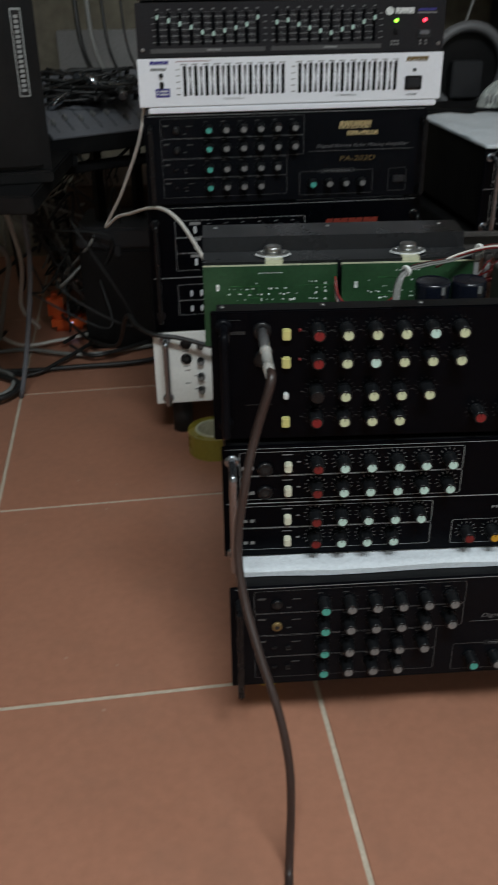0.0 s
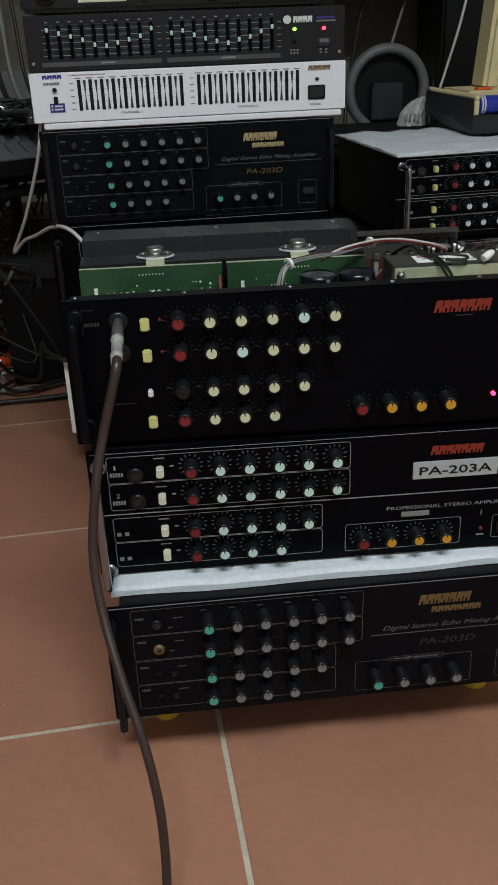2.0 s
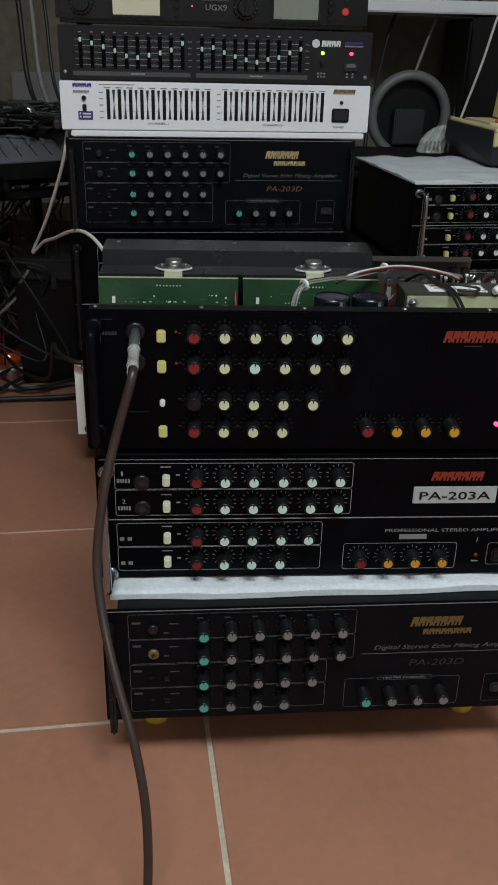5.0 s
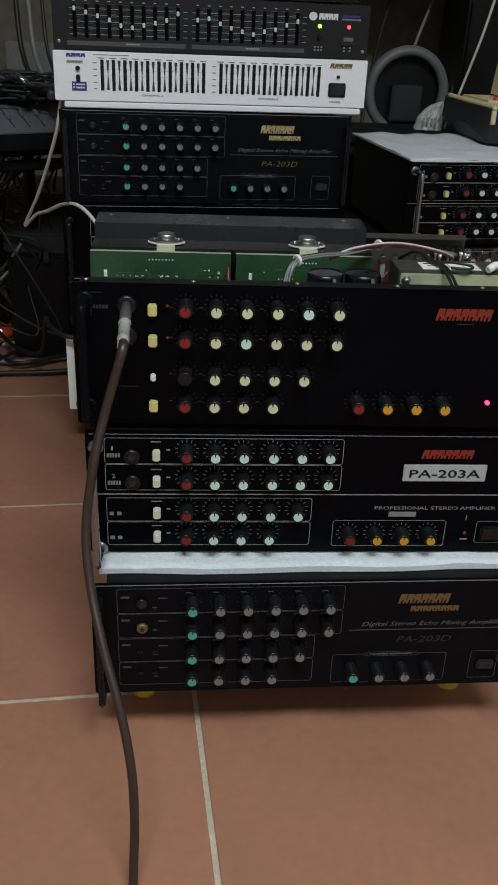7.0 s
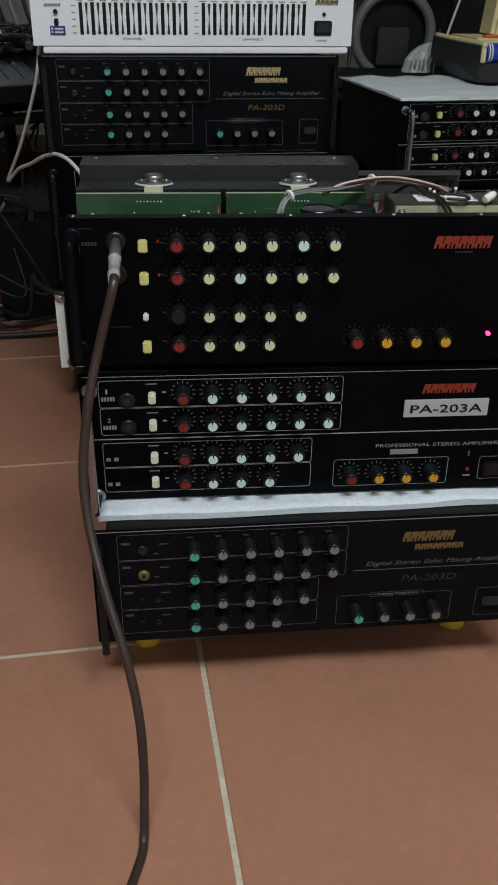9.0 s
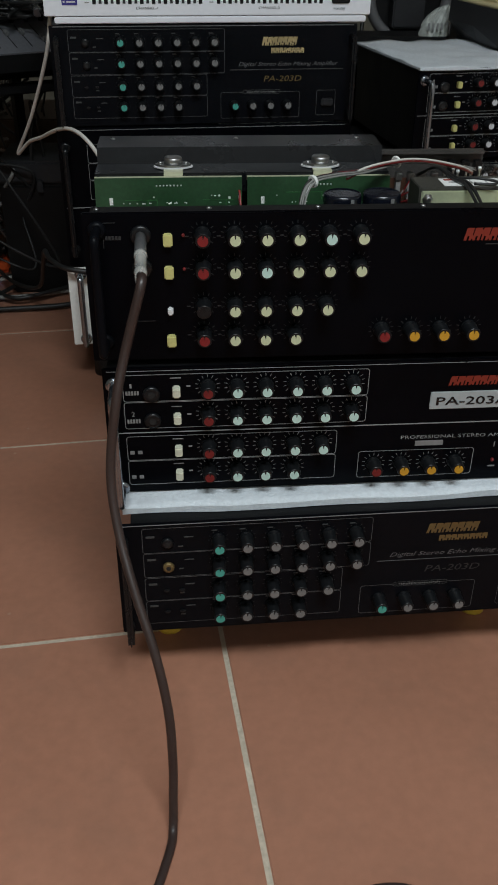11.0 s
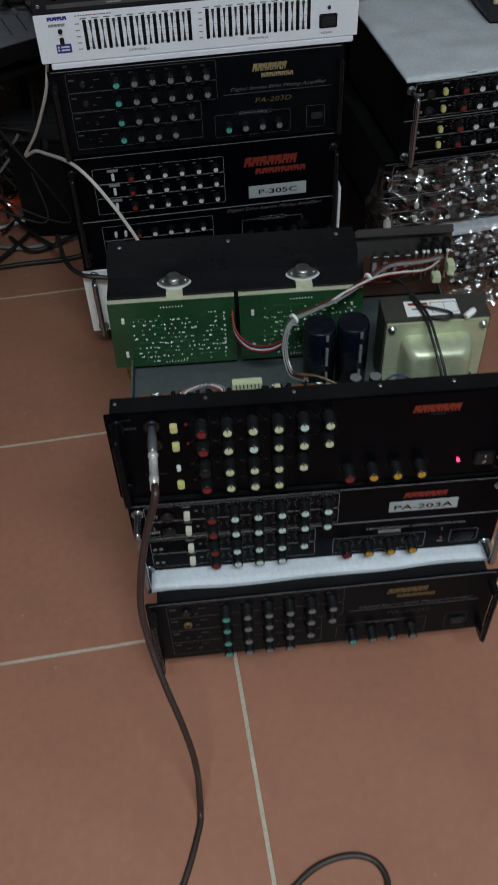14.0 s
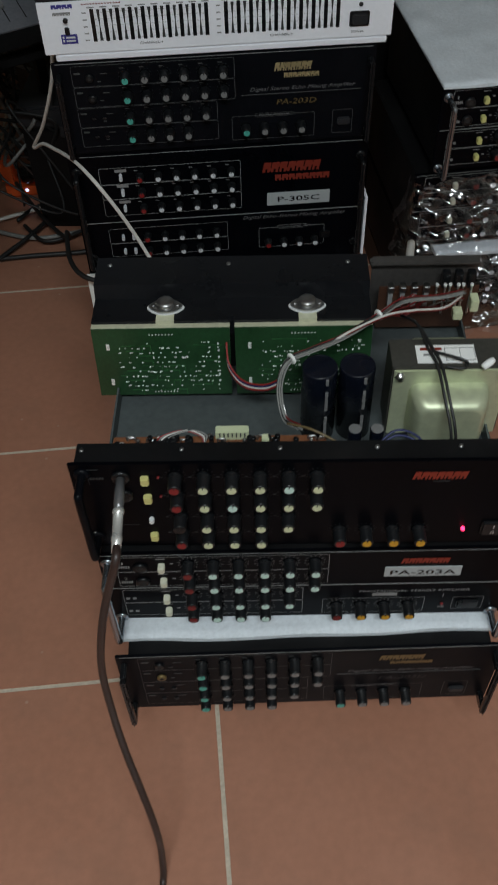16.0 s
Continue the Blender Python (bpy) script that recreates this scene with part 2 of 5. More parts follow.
def box(bm, x0, y0, z0, x1, y1, z1, bevel=0.0):
    sub = bmesh.new()
    bmesh.ops.create_cube(sub, size=1)
    for v in sub.verts:
        v.co = Vector(((x0 + x1) / 2 + v.co.x * (x1 - x0), (y0 + y1) / 2 + v.co.y * (y1 - y0), (z0 + z1) / 2 + v.co.z * (z1 - z0)))
    if bevel:
        bmesh.ops.bevel(sub, geom=sub.edges[:], offset=bevel, segments=2, affect="EDGES")
    merge(bm, sub)
    return bm


def merge(bm, sub):
    table = {v: bm.verts.new(v.co) for v in sub.verts}
    for f in sub.faces:
        nf = bm.faces.new([table[v] for v in f.verts])
        nf.smooth = f.smooth
    sub.free()


def lathe(bm, profile, sides=20, m=None):
    """A closed turned form round the local z axis; profile is (radius, height) from bottom to top."""
    m = m or Matrix()
    rings = []
    for r, z in profile:
        rings.append([bm.verts.new(m @ Vector((r * math.cos(2 * math.pi * i / sides), r * math.sin(2 * math.pi * i / sides), z))) for i in range(sides)])
    for a, b in zip(rings, rings[1:]):
        for i in range(sides):
            f = bm.faces.new((a[i], a[(i + 1) % sides], b[(i + 1) % sides], b[i]))
            f.smooth = True
    bm.faces.new(rings[0][::-1])
    bm.faces.new(rings[-1])
    return bm


def smooth_path(points, steps=8):
    p = [Vector(q) for q in points]
    p = [2 * p[0] - p[1], *p, 2 * p[-1] - p[-2]]
    out = []
    for i in range(1, len(p) - 2):
        for s in range(steps):
            t = s / steps
            a, b, c, d = p[i - 1], p[i], p[i + 1], p[i + 2]
            out.append(0.5 * (2 * b + (c - a) * t + (2 * a - 5 * b + 4 * c - d) * t * t + (3 * b - a - 3 * c + d) * t ** 3))
    out.append(p[-2])
    return out


def tube(bm, points, r, sides=8, steps=8, smooth=True):
    path = smooth_path(points, steps) if smooth else [Vector(q) for q in points]
    up = Vector((0.13, 0.21, 0.97))
    rings = []
    for i, c in enumerate(path):
        way = (path[min(i + 1, len(path) - 1)] - path[max(i - 1, 0)]).normalized()
        side = way.cross(up)
        if side.length < 0.05:
            side = way.cross(Vector((1, 0, 0)))
        side.normalize()
        up = side.cross(way).normalized()
        rings.append([bm.verts.new(c + r * (math.cos(2 * math.pi * k / sides) * side + math.sin(2 * math.pi * k / sides) * up)) for k in range(sides)])
    for a, b in zip(rings, rings[1:]):
        for i in range(sides):
            f = bm.faces.new((a[i], a[(i + 1) % sides], b[(i + 1) % sides], b[i]))
            f.smooth = True
    bm.faces.new(rings[0][::-1])
    bm.faces.new(rings[-1])
    return bm


def mesh_of(bm, name, mat):
    bmesh.ops.recalc_face_normals(bm, faces=bm.faces[:])
    me = bpy.data.meshes.new(name)
    bm.to_mesh(me)
    bm.free()
    me.materials.append(mat)
    return me


def part(name, bm, mat, parent, label=""):
    ob = new(name, mesh_of(bm, name, mat))
    ob.parent = parent
    if label:
        tagged(ob, label)
    return ob


def piece(name, me, parent, m=None):
    ob = new(name, me)
    ob.parent = parent
    if m is not None:
        ob.matrix_local = m
    return ob


def thing(name, label, category, m=None, group="", kind=""):
    ob = new(name)
    ob.empty_display_size = 0.05
    if m is not None:
        ob.matrix_world = m
    return tagged(ob, label, category, group, kind)


def solid(name, bm, mat, label, category, m=None, group="", kind=""):
    ob = new(name, mesh_of(bm, name, mat))
    if m is not None:
        ob.matrix_world = m
    return tagged(ob, label, category, group, kind)


def lettering(name, text, x, z, width, height, mat, parent, y=-0.0006, slant=0.0, bold=0.0):
    """Printed words on a front panel: x, z is the lower left corner."""
    cu = bpy.data.curves.new(name, "FONT")
    cu.body, cu.shear, cu.extrude, cu.resolution_u = text, slant, 0.0, 2
    cu.offset = bold
    tmp = bpy.data.objects.new(name, cu)
    scene.collection.objects.link(tmp)
    bpy.context.view_layer.update()
    me = bpy.data.meshes.new_from_object(tmp.evaluated_get(bpy.context.evaluated_depsgraph_get()))
    bpy.data.objects.remove(tmp)
    xs, ys = [v.co.x for v in me.vertices], [v.co.y for v in me.vertices]
    sx, sy = width / (max(xs) - min(xs)), height / (max(ys) - min(ys))
    x0, y0 = min(xs), min(ys)
    for v in me.vertices:
        v.co = Vector((x + (v.co.x - x0) * sx, y, z + (v.co.y - y0) * sy))
    me.materials.clear()
    me.materials.append(mat)
    ob = new(name, me)
    ob.parent = parent
    return ob


def strip(bm, x0, z0, x1, z1, y=-0.0005, lean=0.0):
    """A thin flat print on a front panel."""
    vs = [(x0, z0), (x1, z0), (x1 + lean, z1), (x0 + lean, z1)]
    a = [bm.verts.new((p, y, q)) for p, q in vs]
    b = [bm.verts.new((p, y + 0.0004, q)) for p, q in vs]
    bm.faces.new(a)
    bm.faces.new(b[::-1])
    for i in range(4):
        bm.faces.new((a[i], b[i], b[(i + 1) % 4], a[(i + 1) % 4]))


def outline(bm, x0, z0, x1, z1, w=0.0006, y=-0.0005, r=0.003):
    """A rounded rectangle drawn as a line."""
    loop_out, loop_in = [], []
    for cx, cz, a0 in ((x1 - r, z1 - r, 0), (x0 + r, z1 - r, 90), (x0 + r, z0 + r, 180), (x1 - r, z0 + r, 270)):
        for k in range(4):
            a = radians(a0 + 30 * k)
            loop_out.append(bm.verts.new((cx + r * math.cos(a), y, cz + r * math.sin(a))))
            loop_in.append(bm.verts.new((cx + (r - w) * math.cos(a), y, cz + (r - w) * math.sin(a))))
    n = len(loop_out)
    for i in range(n):
        bm.faces.new((loop_out[i], loop_out[(i + 1) % n], loop_in[(i + 1) % n], loop_in[i]))


def frame_line(parent, mat, x0, z0, x1, z1, w=0.0006, y=-0.0005):
    bm = bmesh.new()
    outline(bm, x0, z0, x1, z1, w, y)
    return part("frame_line", bm, M[mat], parent)


def rule_line(parent, mat, x0, z0, x1, z1):
    bm = bmesh.new()
    strip(bm, x0, z0, x1, z1)
    return part("rule_line", bm, M[mat], parent)


def emblem(name, x0, z0, x1, z1, letters, mat, parent, lean=0.2, y=-0.0006):
    """A maker's mark as a row of plain slanted bars."""
    bm = bmesh.new()
    w, h = (x1 - x0) / letters, z1 - z0
    low, high = [], []
    for i in range(letters):
        a = x0 + i * w
        low += [(a + (0.08 * w if i else 0), z0), (a + w * 0.36, z0), (a + w * 0.36, z0 + h * 0.34), (a + w * 0.6, z0 + h * 0.34), (a + w * 0.6, z0), (a + w * 0.92, z0)]
        high += [(a + 0.04 * w, z1 - h * 0.06), (a + 0.1 * w, z1), (a + w * 0.92, z1)]
        if i < letters - 1:
            low += [(a + w * 0.92, z0 + h * (0.5 if i % 2 else 0.12)), (a + w * 1.08, z0 + h * (0.5 if i % 2 else 0.12))]
            high += [(a + w * 0.92, z1 - h * (0.16 if i % 2 else 0.6)), (a + w * 1.04, z1 - h * (0.16 if i % 2 else 0.6))]
    edge = low + high[::-1]
    bm.faces.new([bm.verts.new((p + lean * (q - z0), y, q)) for p, q in edge])
    return part(name, bm, mat, parent)


KNOBS = {}


def knob_meshes(kind, cap, r, length):
    key = (kind, r, length)
    if key not in KNOBS:
        turn = pose(0, 0, 0, 90, 0, 0)
        bm = bmesh.new()
        lathe(bm, [(r * 1.18, 0), (r * 1.18, 0.002), (r * 1.02, 0.0035), (r, length - 0.0015), (r * 0.93, length)], 18, turn)
        body = mesh_of(bm, "knob_body", M["black"])
        bm = bmesh.new()
        n = 22
        gap = radians(11)
        ring = [bm.verts.new((0, 0, 0))]
        rr = r * 0.7
        up = math.pi / 2
        ring[0].co = Vector((0, -length - 0.0007, rr * 0.12))
        for i in range(n + 1):
            a = up + gap + (2 * math.pi - 2 * gap) * i / n
            ring.append(bm.verts.new((rr * math.cos(a), -length - 0.0007, rr * math.sin(a))))
        low = [bm.verts.new(v.co + Vector((0, 0.0007, 0))) for v in ring]
        for i in range(1, n + 1):
            bm.faces.new((ring[0], ring[i], ring[i + 1]))
        order = ring[1:] + [ring[0]]
        order2 = low[1:] + [low[0]]
        for i in range(len(order)):
            j = (i + 1) % len(order)
            bm.faces.new((order[i], order2[i], order2[j], order[j]))
        disc = mesh_of(bm, "knob_cap", M[cap])
        KNOBS[key] = (body, disc)
    return KNOBS[key]


def knob(parent, cap, x, z, r=0.0075, length=0.019, turn=0.0, y=0.0):
    body, disc = knob_meshes(cap, cap, r, length)
    k = piece("knob", body, parent, pose(x, y, z, 0, turn, 0))
    piece("cap", disc, k)
    return k


def dial_marks(bm, x, z, r0=0.0095, r1=0.0125, n=11):
    for i in range(n):
        a = radians(-130 + 260 * i / (n - 1))
        d, s = Vector((math.sin(a), 0, math.cos(a))), Vector((math.cos(a), 0, -math.sin(a))) * 0.0003
        p, q = Vector((x, -0.0005, z)) + d * r0, Vector((x, -0.0005, z)) + d * r1
        bm.faces.new([bm.verts.new(v) for v in (p - s, p + s, q + s, q - s)])


BUTTONS = {}


def push_button(parent, mat, x, z, w=0.0076, h=0.0104, d=0.009):
    key = (mat, w, h, d)
    if key not in BUTTONS:
        BUTTONS[key] = mesh_of(box(bmesh.new(), -w / 2, -d, -h / 2, w / 2, 0.001, h / 2, 0.0012), "button", M[mat])
    return piece("button", BUTTONS[key], parent, pose(x, 0, z))


def socket(parent, x, z, r=0.0085, ring="black"):
    bm = bmesh.new()
    turn = pose(x, 0, z, 90, 0, 0)
    prof = [(r, -0.001), (r, 0.003), (r * 0.72, 0.0036), (r * 0.5, 0.0036)]
    lathe(bm, prof, 16, turn)
    s = part("jack_socket", bm, M[ring], parent)
    bm = bmesh.new()
    lathe(bm, [(r * 0.42, 0.003), (r * 0.42, 0.0041)], 14, turn)
    part("hole", bm, M["rubber"], s)
    return s


def bow_handle(parent, x, z0, z1, mat, reach=0.036, r=0.0045, label=""):
    bm = bmesh.new()
    tube(bm, [(x, 0.0, z0), (x, -reach * 0.8, z0), (x, -reach, z0 + reach * 0.2), (x, -reach, (z0 + z1) / 2), (x, -reach, z1 - reach * 0.2), (x, -reach * 0.8, z1), (x, 0.0, z1)], r, 10, 6)
    h = part("handle", bm, M[mat], parent, label)
    for z in (z0, z1):
        b2 = bmesh.new()
        lathe(b2, [(r * 1.9, -0.001), (r * 1.9, 0.002), (r * 1.3, 0.004)], 14, pose(x, 0, z, 90, 0, 0))
        part("washer", b2, M[mat], h)
    return h


def fin_handle(parent, x, z0, z1, mat, reach=0.03, w=0.007):
    """A flat black rack handle with rounded ends and a slot."""
    bm = bmesh.new()
    box(bm, x - w / 2, -reach, z0, x + w / 2, -reach + 0.011, z1, 0.003)
    box(bm, x - w / 2, -reach + 0.008, z0, x + w / 2, 0.001, z0 + 0.016, 0.002)
    box(bm, x - w / 2, -reach + 0.008, z1 - 0.016, x + w / 2, 0.001, z1, 0.002)
    return part("handle", bm, M[mat], parent)


def screw(parent, x, y, z, r=0.003, rx=90, mat="steel"):
    bm = bmesh.new()
    lathe(bm, [(r, -0.0005), (r, 0.0008), (r * 0.6, 0.0016)], 10, pose(x, y, z, rx, 0, 0))
    return part("screw", bm, M[mat], parent)


def rack_case(parent, w, h, depth, panel, case_mat="case", inset=0.004, thick=0.004, base=0.0):
    part("front_panel", box(bmesh.new(), 0, 0, base, w, thick, h, 0.0012), M[panel], parent)
    body = part("body", box(bmesh.new(), inset, thick - 0.001, base + 0.004, w - inset, depth, h - 0.003, 0.002), M[case_mat], parent)
    bm = bmesh.new()
    for i in range(9):
        y = 0.1 + i * 0.022
        box(bm, w * 0.25, y, h - 0.0032, w * 0.75, y + 0.006, h - 0.0022)
    part("vent_slots", bm, M["rubber"], body)
    return body

# ---- structure ----
TILE, GRID = 0.466, pose(0.103, 0.1075, 0, 0, 0, 7.0)
floor = tagged(solid("floor", box(bmesh.new(), -3.2, -3.2, -0.06, 3.2, 3.2, -0.0018), M["grout"], "terracotta tiled floor with pale grout joints", "floor", GRID), kind="structure")


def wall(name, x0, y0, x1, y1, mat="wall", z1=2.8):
    label = "grimy brownish plaster wall in shade" if mat == "wall" else "unseen pale plaster wall added to bounce fill light"
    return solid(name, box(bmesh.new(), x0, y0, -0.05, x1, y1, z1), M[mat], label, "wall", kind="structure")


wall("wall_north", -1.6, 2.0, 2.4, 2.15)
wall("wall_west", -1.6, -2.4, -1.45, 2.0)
# unseen walls, kept pale to act as reflectors that soften the shadows
wall("wall_east", 2.25, -2.4, 2.4, 2.0, "fill_wall")
wall("wall_south", -1.6, -2.55, 2.4, -2.4, "fill_wall")
solid("ceiling", box(bmesh.new(), -1.6, -2.55, 2.8, 2.4, 2.15, 2.9), M["ceiling"], "unseen off-white ceiling, lightened to bounce fill light", "ceiling", kind="structure")


def ceiling_light(m):
    t = thing("ceiling_light", "white batten ceiling light with a fluorescent tube", "lamp", m)
    part("housing", box(bmesh.new(), -0.66, -0.06, 0.1, 0.66, 0.06, 0.18, 0.006), M["white_panel"], t)
    bm = bmesh.new()
    lathe(bm, [(0.013, -0.6), (0.013, 0.6)], 14, pose(0, 0, 0.08, 0, 90, 0))
    part("tube", bm, M["tube"], t)


ceiling_light(pose(LAMP_AT[0], LAMP_AT[1], LAMP_AT[2] + 0.07))

# ---- amplifiers ----


def grid_knobs(t, rows, cols, first, cap, r=0.0075, length=0.019, turns=0.0):
    for z, n, lead in rows:
        for i in range(n):
            kind = (lead or cap) if i == 0 else cap
            knob(t, kind, cols[i], z, r, length, turn=random.uniform(-8, 8) if turns == 0 else random.uniform(-turns, turns))


def twin_amp(m, label, button="white_button", cap="mint_cap", group="", label_plate=True, handles=True):
    """The four-channel amplifier with two framed groups of knobs and a grey name plate."""
    t = thing("amplifier", label, "amplifier", m, group)
    w, h = 0.482, 0.146
    rack_case(t, w, h, 0.34, "panel")
    cols = (0.103, 0.132, 0.161, 0.191, 0.22, 0.249)
    rows = ((0.1245, 6, "dark_red_cap"), (0.0938, 6, "dark_red_cap"), (0.0558, 5, "dark_red_cap"), (0.0264, 4, "dark_red_cap"))
    grid_knobs(t, rows, cols, "dark_red_cap", cap, 0.0068, 0.019)
    for z0, z1, x1 in ((0.1085, 0.1385, 0.2655), (0.0775, 0.108, 0.2655), (0.0395, 0.0685, 0.2368), (0.0095, 0.039, 0.2368)):
        frame_line(t, "white_line", 0.019, z0, x1, z1)
    frame_line(t, "white_line", 0.261, 0.008, 0.386, 0.041, 0.0006)
    rule_line(t, "white_line", 0.004, 0.0722, w - 0.004, 0.0732)
    rule_line(t, "white_line", 0.004, 0.1422, w - 0.004, 0.1426)
    bm = bmesh.new()
    for z, n, _ in rows:
        for x in cols[:n]:
            dial_marks(bm, x, z)
    for i in range(4):
        dial_marks(bm, 0.278 + 0.0293 * i, 0.0258)
    tagged(part("dial_marks", bm, M["grey_print"], t), kind="stuff")
    for z, n, _ in rows:
        push_button(t, button, 0.072, z - 0.004)
    for i in range(4):
        knob(t, "dark_red_cap" if i == 0 else "amber_cap", 0.278 + 0.0293 * i, 0.0258, 0.0068, 0.019, turn=random.uniform(-8, 8))
    for z in (0.117, 0.087):
        socket(t, 0.047, z)
    lettering("number", "1", 0.026, 0.124, 0.002, 0.005, M["white_line"], t)
    lettering("number", "2", 0.026, 0.092, 0.0035, 0.005, M["white_line"], t)
    bm = bmesh.new()
    for z in (0.116, 0.084):
        for k in range(5):
            strip(bm, 0.0215 + k * 0.0028, z, 0.0235 + k * 0.0028, z + 0.0045)
    for z in (0.047, 0.017):
        for k in range(2):
            strip(bm, 0.022 + k * 0.008, z, 0.0265 + k * 0.008, z + 0.004)
    for z in (0.136, 0.104, 0.066, 0.036):
        strip(bm, 0.066, z - 0.0025, 0.077, z - 0.0015)
        strip(bm, 0.082, z - 0.012, 0.086, z - 0.0105)
    tagged(part("small_print", bm, M["grey_print"], t), kind="stuff")
    emblem("emblem", 0.348, 0.1165, 0.403, 0.127, 7, M["red_print"], t)
    if label_plate:
        plate = part("name_plate", box(bmesh.new(), 0.331, -0.0012, 0.0895, 0.4205, 0.0005, 0.1095, 0.0006), M["plate"], t)
        lettering("model_number", "PA-203A", 0.3375, 0.0945, 0.0765, 0.0095, M["black"], plate, y=-0.0018, bold=0.012)
    lettering("words", "PROFESSIONAL STEREO AMPLIFIER", 0.305, 0.0545, 0.133, 0.004, M["white_line"], t)
    bm = bmesh.new()
    strip(bm, 0.321, 0.0455, 0.351, 0.0515)
    part("title_bar", bm, M["grey_print"], t)
    part("power_switch", box(bmesh.new(), 0.425, -0.004, 0.016, 0.452, 0.001, 0.034, 0.002), M["black"], t)
    bm = bmesh.new()
    outline(bm, 0.42, 0.012, 0.458, 0.04)
    strip(bm, 0.404, 0.016, 0.412, 0.0175)
    strip(bm, 0.407, 0.041, 0.408, 0.047)
    part("switch_frame", bm, M["grey_print"], t)
    bm = bmesh.new()
    lathe(bm, [(0.002, -0.001), (0.002, 0.002), (0.001, 0.003)], 10, pose(0.408, 0, 0.025, 90, 0, 0))
    part("indicator", bm, M["dark_red_cap"], t)
    for x in (0.011, w - 0.011) if handles else ():
        bow_handle(t, x, 0.006, 0.128, "chrome", label="chrome bow handle")
    for x in (0.05, w - 0.05):
        for y in (0.05, 0.29):
            part("foot", lathe(bmesh.new(), [(0.012, -0.002), (0.014, 0.0045)], 14, pose(x, y, 0)), M["rubber"], t)
    return t


def echo_amp(m, label, handles="black", cap="grey_cap", name_mat="gold", model_mat="faint_print", foot=0.0, h=0.1637, group=""):
    """The amplifier with teal leading knobs, grey knobs and script lettering."""
    t = thing("amplifier", label, "amplifier", m, group)
    w, low = 0.482, 0.0165
    rack_case(t, w, h, 0.35, "panel_matte", inset=0.016, base=low)
    cols = (0.106, 0.135, 0.164, 0.193, 0.222, 0.251)
    rows = ((0.1405, 6, "teal_cap"), (0.1108, 6, "teal_cap"), (0.0775, 5, "teal_cap"), (0.047, 4, "teal_cap"))
    grid_knobs(t, rows, cols, "teal_cap", cap, 0.0068, 0.02)
    for z0, z1, x1 in ((0.126, 0.158, 0.269), (0.0935, 0.1255, 0.269), (0.061, 0.0925, 0.2405), (0.0285, 0.0605, 0.2405)):
        frame_line(t, "dim_print", 0.027, z0, x1, z1, 0.0005)
    frame_line(t, "dim_print", 0.262, 0.0245, 0.392, 0.0645, 0.0005)
    frame_line(t, "dim_print", 0.298, 0.0615, 0.36, 0.0675, 0.0004, y=-0.0009)
    frame_line(t, "dim_print", 0.42, 0.0265, 0.452, 0.0655, 0.0005)
    rule_line(t, "dim_print", 0.278, 0.0975, 0.462, 0.0981)
    rule_line(t, "grey_print", 0.006, h - 0.0022, w - 0.006, h - 0.0014)
    bm = bmesh.new()
    for z, n, _ in rows:
        for x in cols[:n]:
            dial_marks(bm, x, z, 0.0092, 0.0105, 9)
            strip(bm, x - 0.007, z + 0.0105, x - 0.001, z + 0.0118)
    for z, _, _ in rows:
        strip(bm, 0.031, z + 0.005, 0.04, z + 0.0075)
        strip(bm, 0.07, z + 0.004, 0.08, z + 0.0052)
        strip(bm, 0.064, z - 0.008, 0.069, z - 0.0065)
    tagged(part("small_print", bm, M["dial_print"], t), kind="stuff")
    for z in (0.139, 0.107):
        socket(t, 0.053, z, 0.006, "black" if z > 0.12 or not foot else "dull_gold")
    for z in (0.075, 0.045):
        push_button(t, "black", 0.05, z, 0.006, 0.004, 0.003)
        push_button(t, "black", 0.066, z, 0.006, 0.004, 0.003)
    for i in range(4):
        knob(t, "teal_cap" if i == 0 else cap, 0.2835 + 0.0288 * i, 0.046, 0.0068, 0.02, turn=random.uniform(-8, 8))
    lettering("words", "MASTER CHANNEL", 0.305, 0.0631, 0.048, 0.0026, M["grey_print"], t, y=-0.001)
    emblem("emblem", 0.328, 0.133, 0.384, 0.1455, 7, M[name_mat], t)
    emblem("emblem", 0.343, 0.122, 0.397, 0.1295, 8, M[name_mat], t, lean=0.0)
    lettering("words", "Digital Stereo Echo Mixing Amplifier", 0.291, 0.1015, 0.162, 0.0075, M["script_print"], t, slant=0.35)
    lettering("model_number", "PA-203D", 0.332, 0.08, 0.062, 0.0085, M[model_mat], t, slant=0.2)
    part("power_switch", box(bmesh.new(), 0.428, -0.005, 0.041, 0.448, 0.001, 0.053, 0.002), M["dark_grey"], t)
    for x in (0.0095, w - 0.0095):
        fin_handle(t, x, low + 0.004, h - 0.014, "black")
    if foot:
        for x in (0.05, w - 0.048):
            for y in (0.088, 0.3):
                bm = bmesh.new()
                lathe(bm, [(0.016, -foot), (0.0155, -foot + 0.004), (0.013, low + 0.005)], 16, pose(x, y, 0))
                part("foot", bm, M["yellow_foot"], t, "yellow rubber foot")
    return t


B_AT = pose(-0.003, 0.0135, 0.059, 0, 0, 3.2)
M_AT = pose(-0.0087, 0.063, 0.2297, 0, 0, 2.1)
T_AT = pose(-0.016, 0.0715, 0.38, 0, 0, 1.5)
echo_amp(B_AT, "black echo mixing amplifier with teal and grey knobs on yellow feet", name_mat="dull_gold", model_mat="worn_print", foot=0.059, group="stacked amplifiers")
twin_amp(M_AT, "black four-channel amplifier with chrome handles and grey name plate", group="stacked amplifiers")


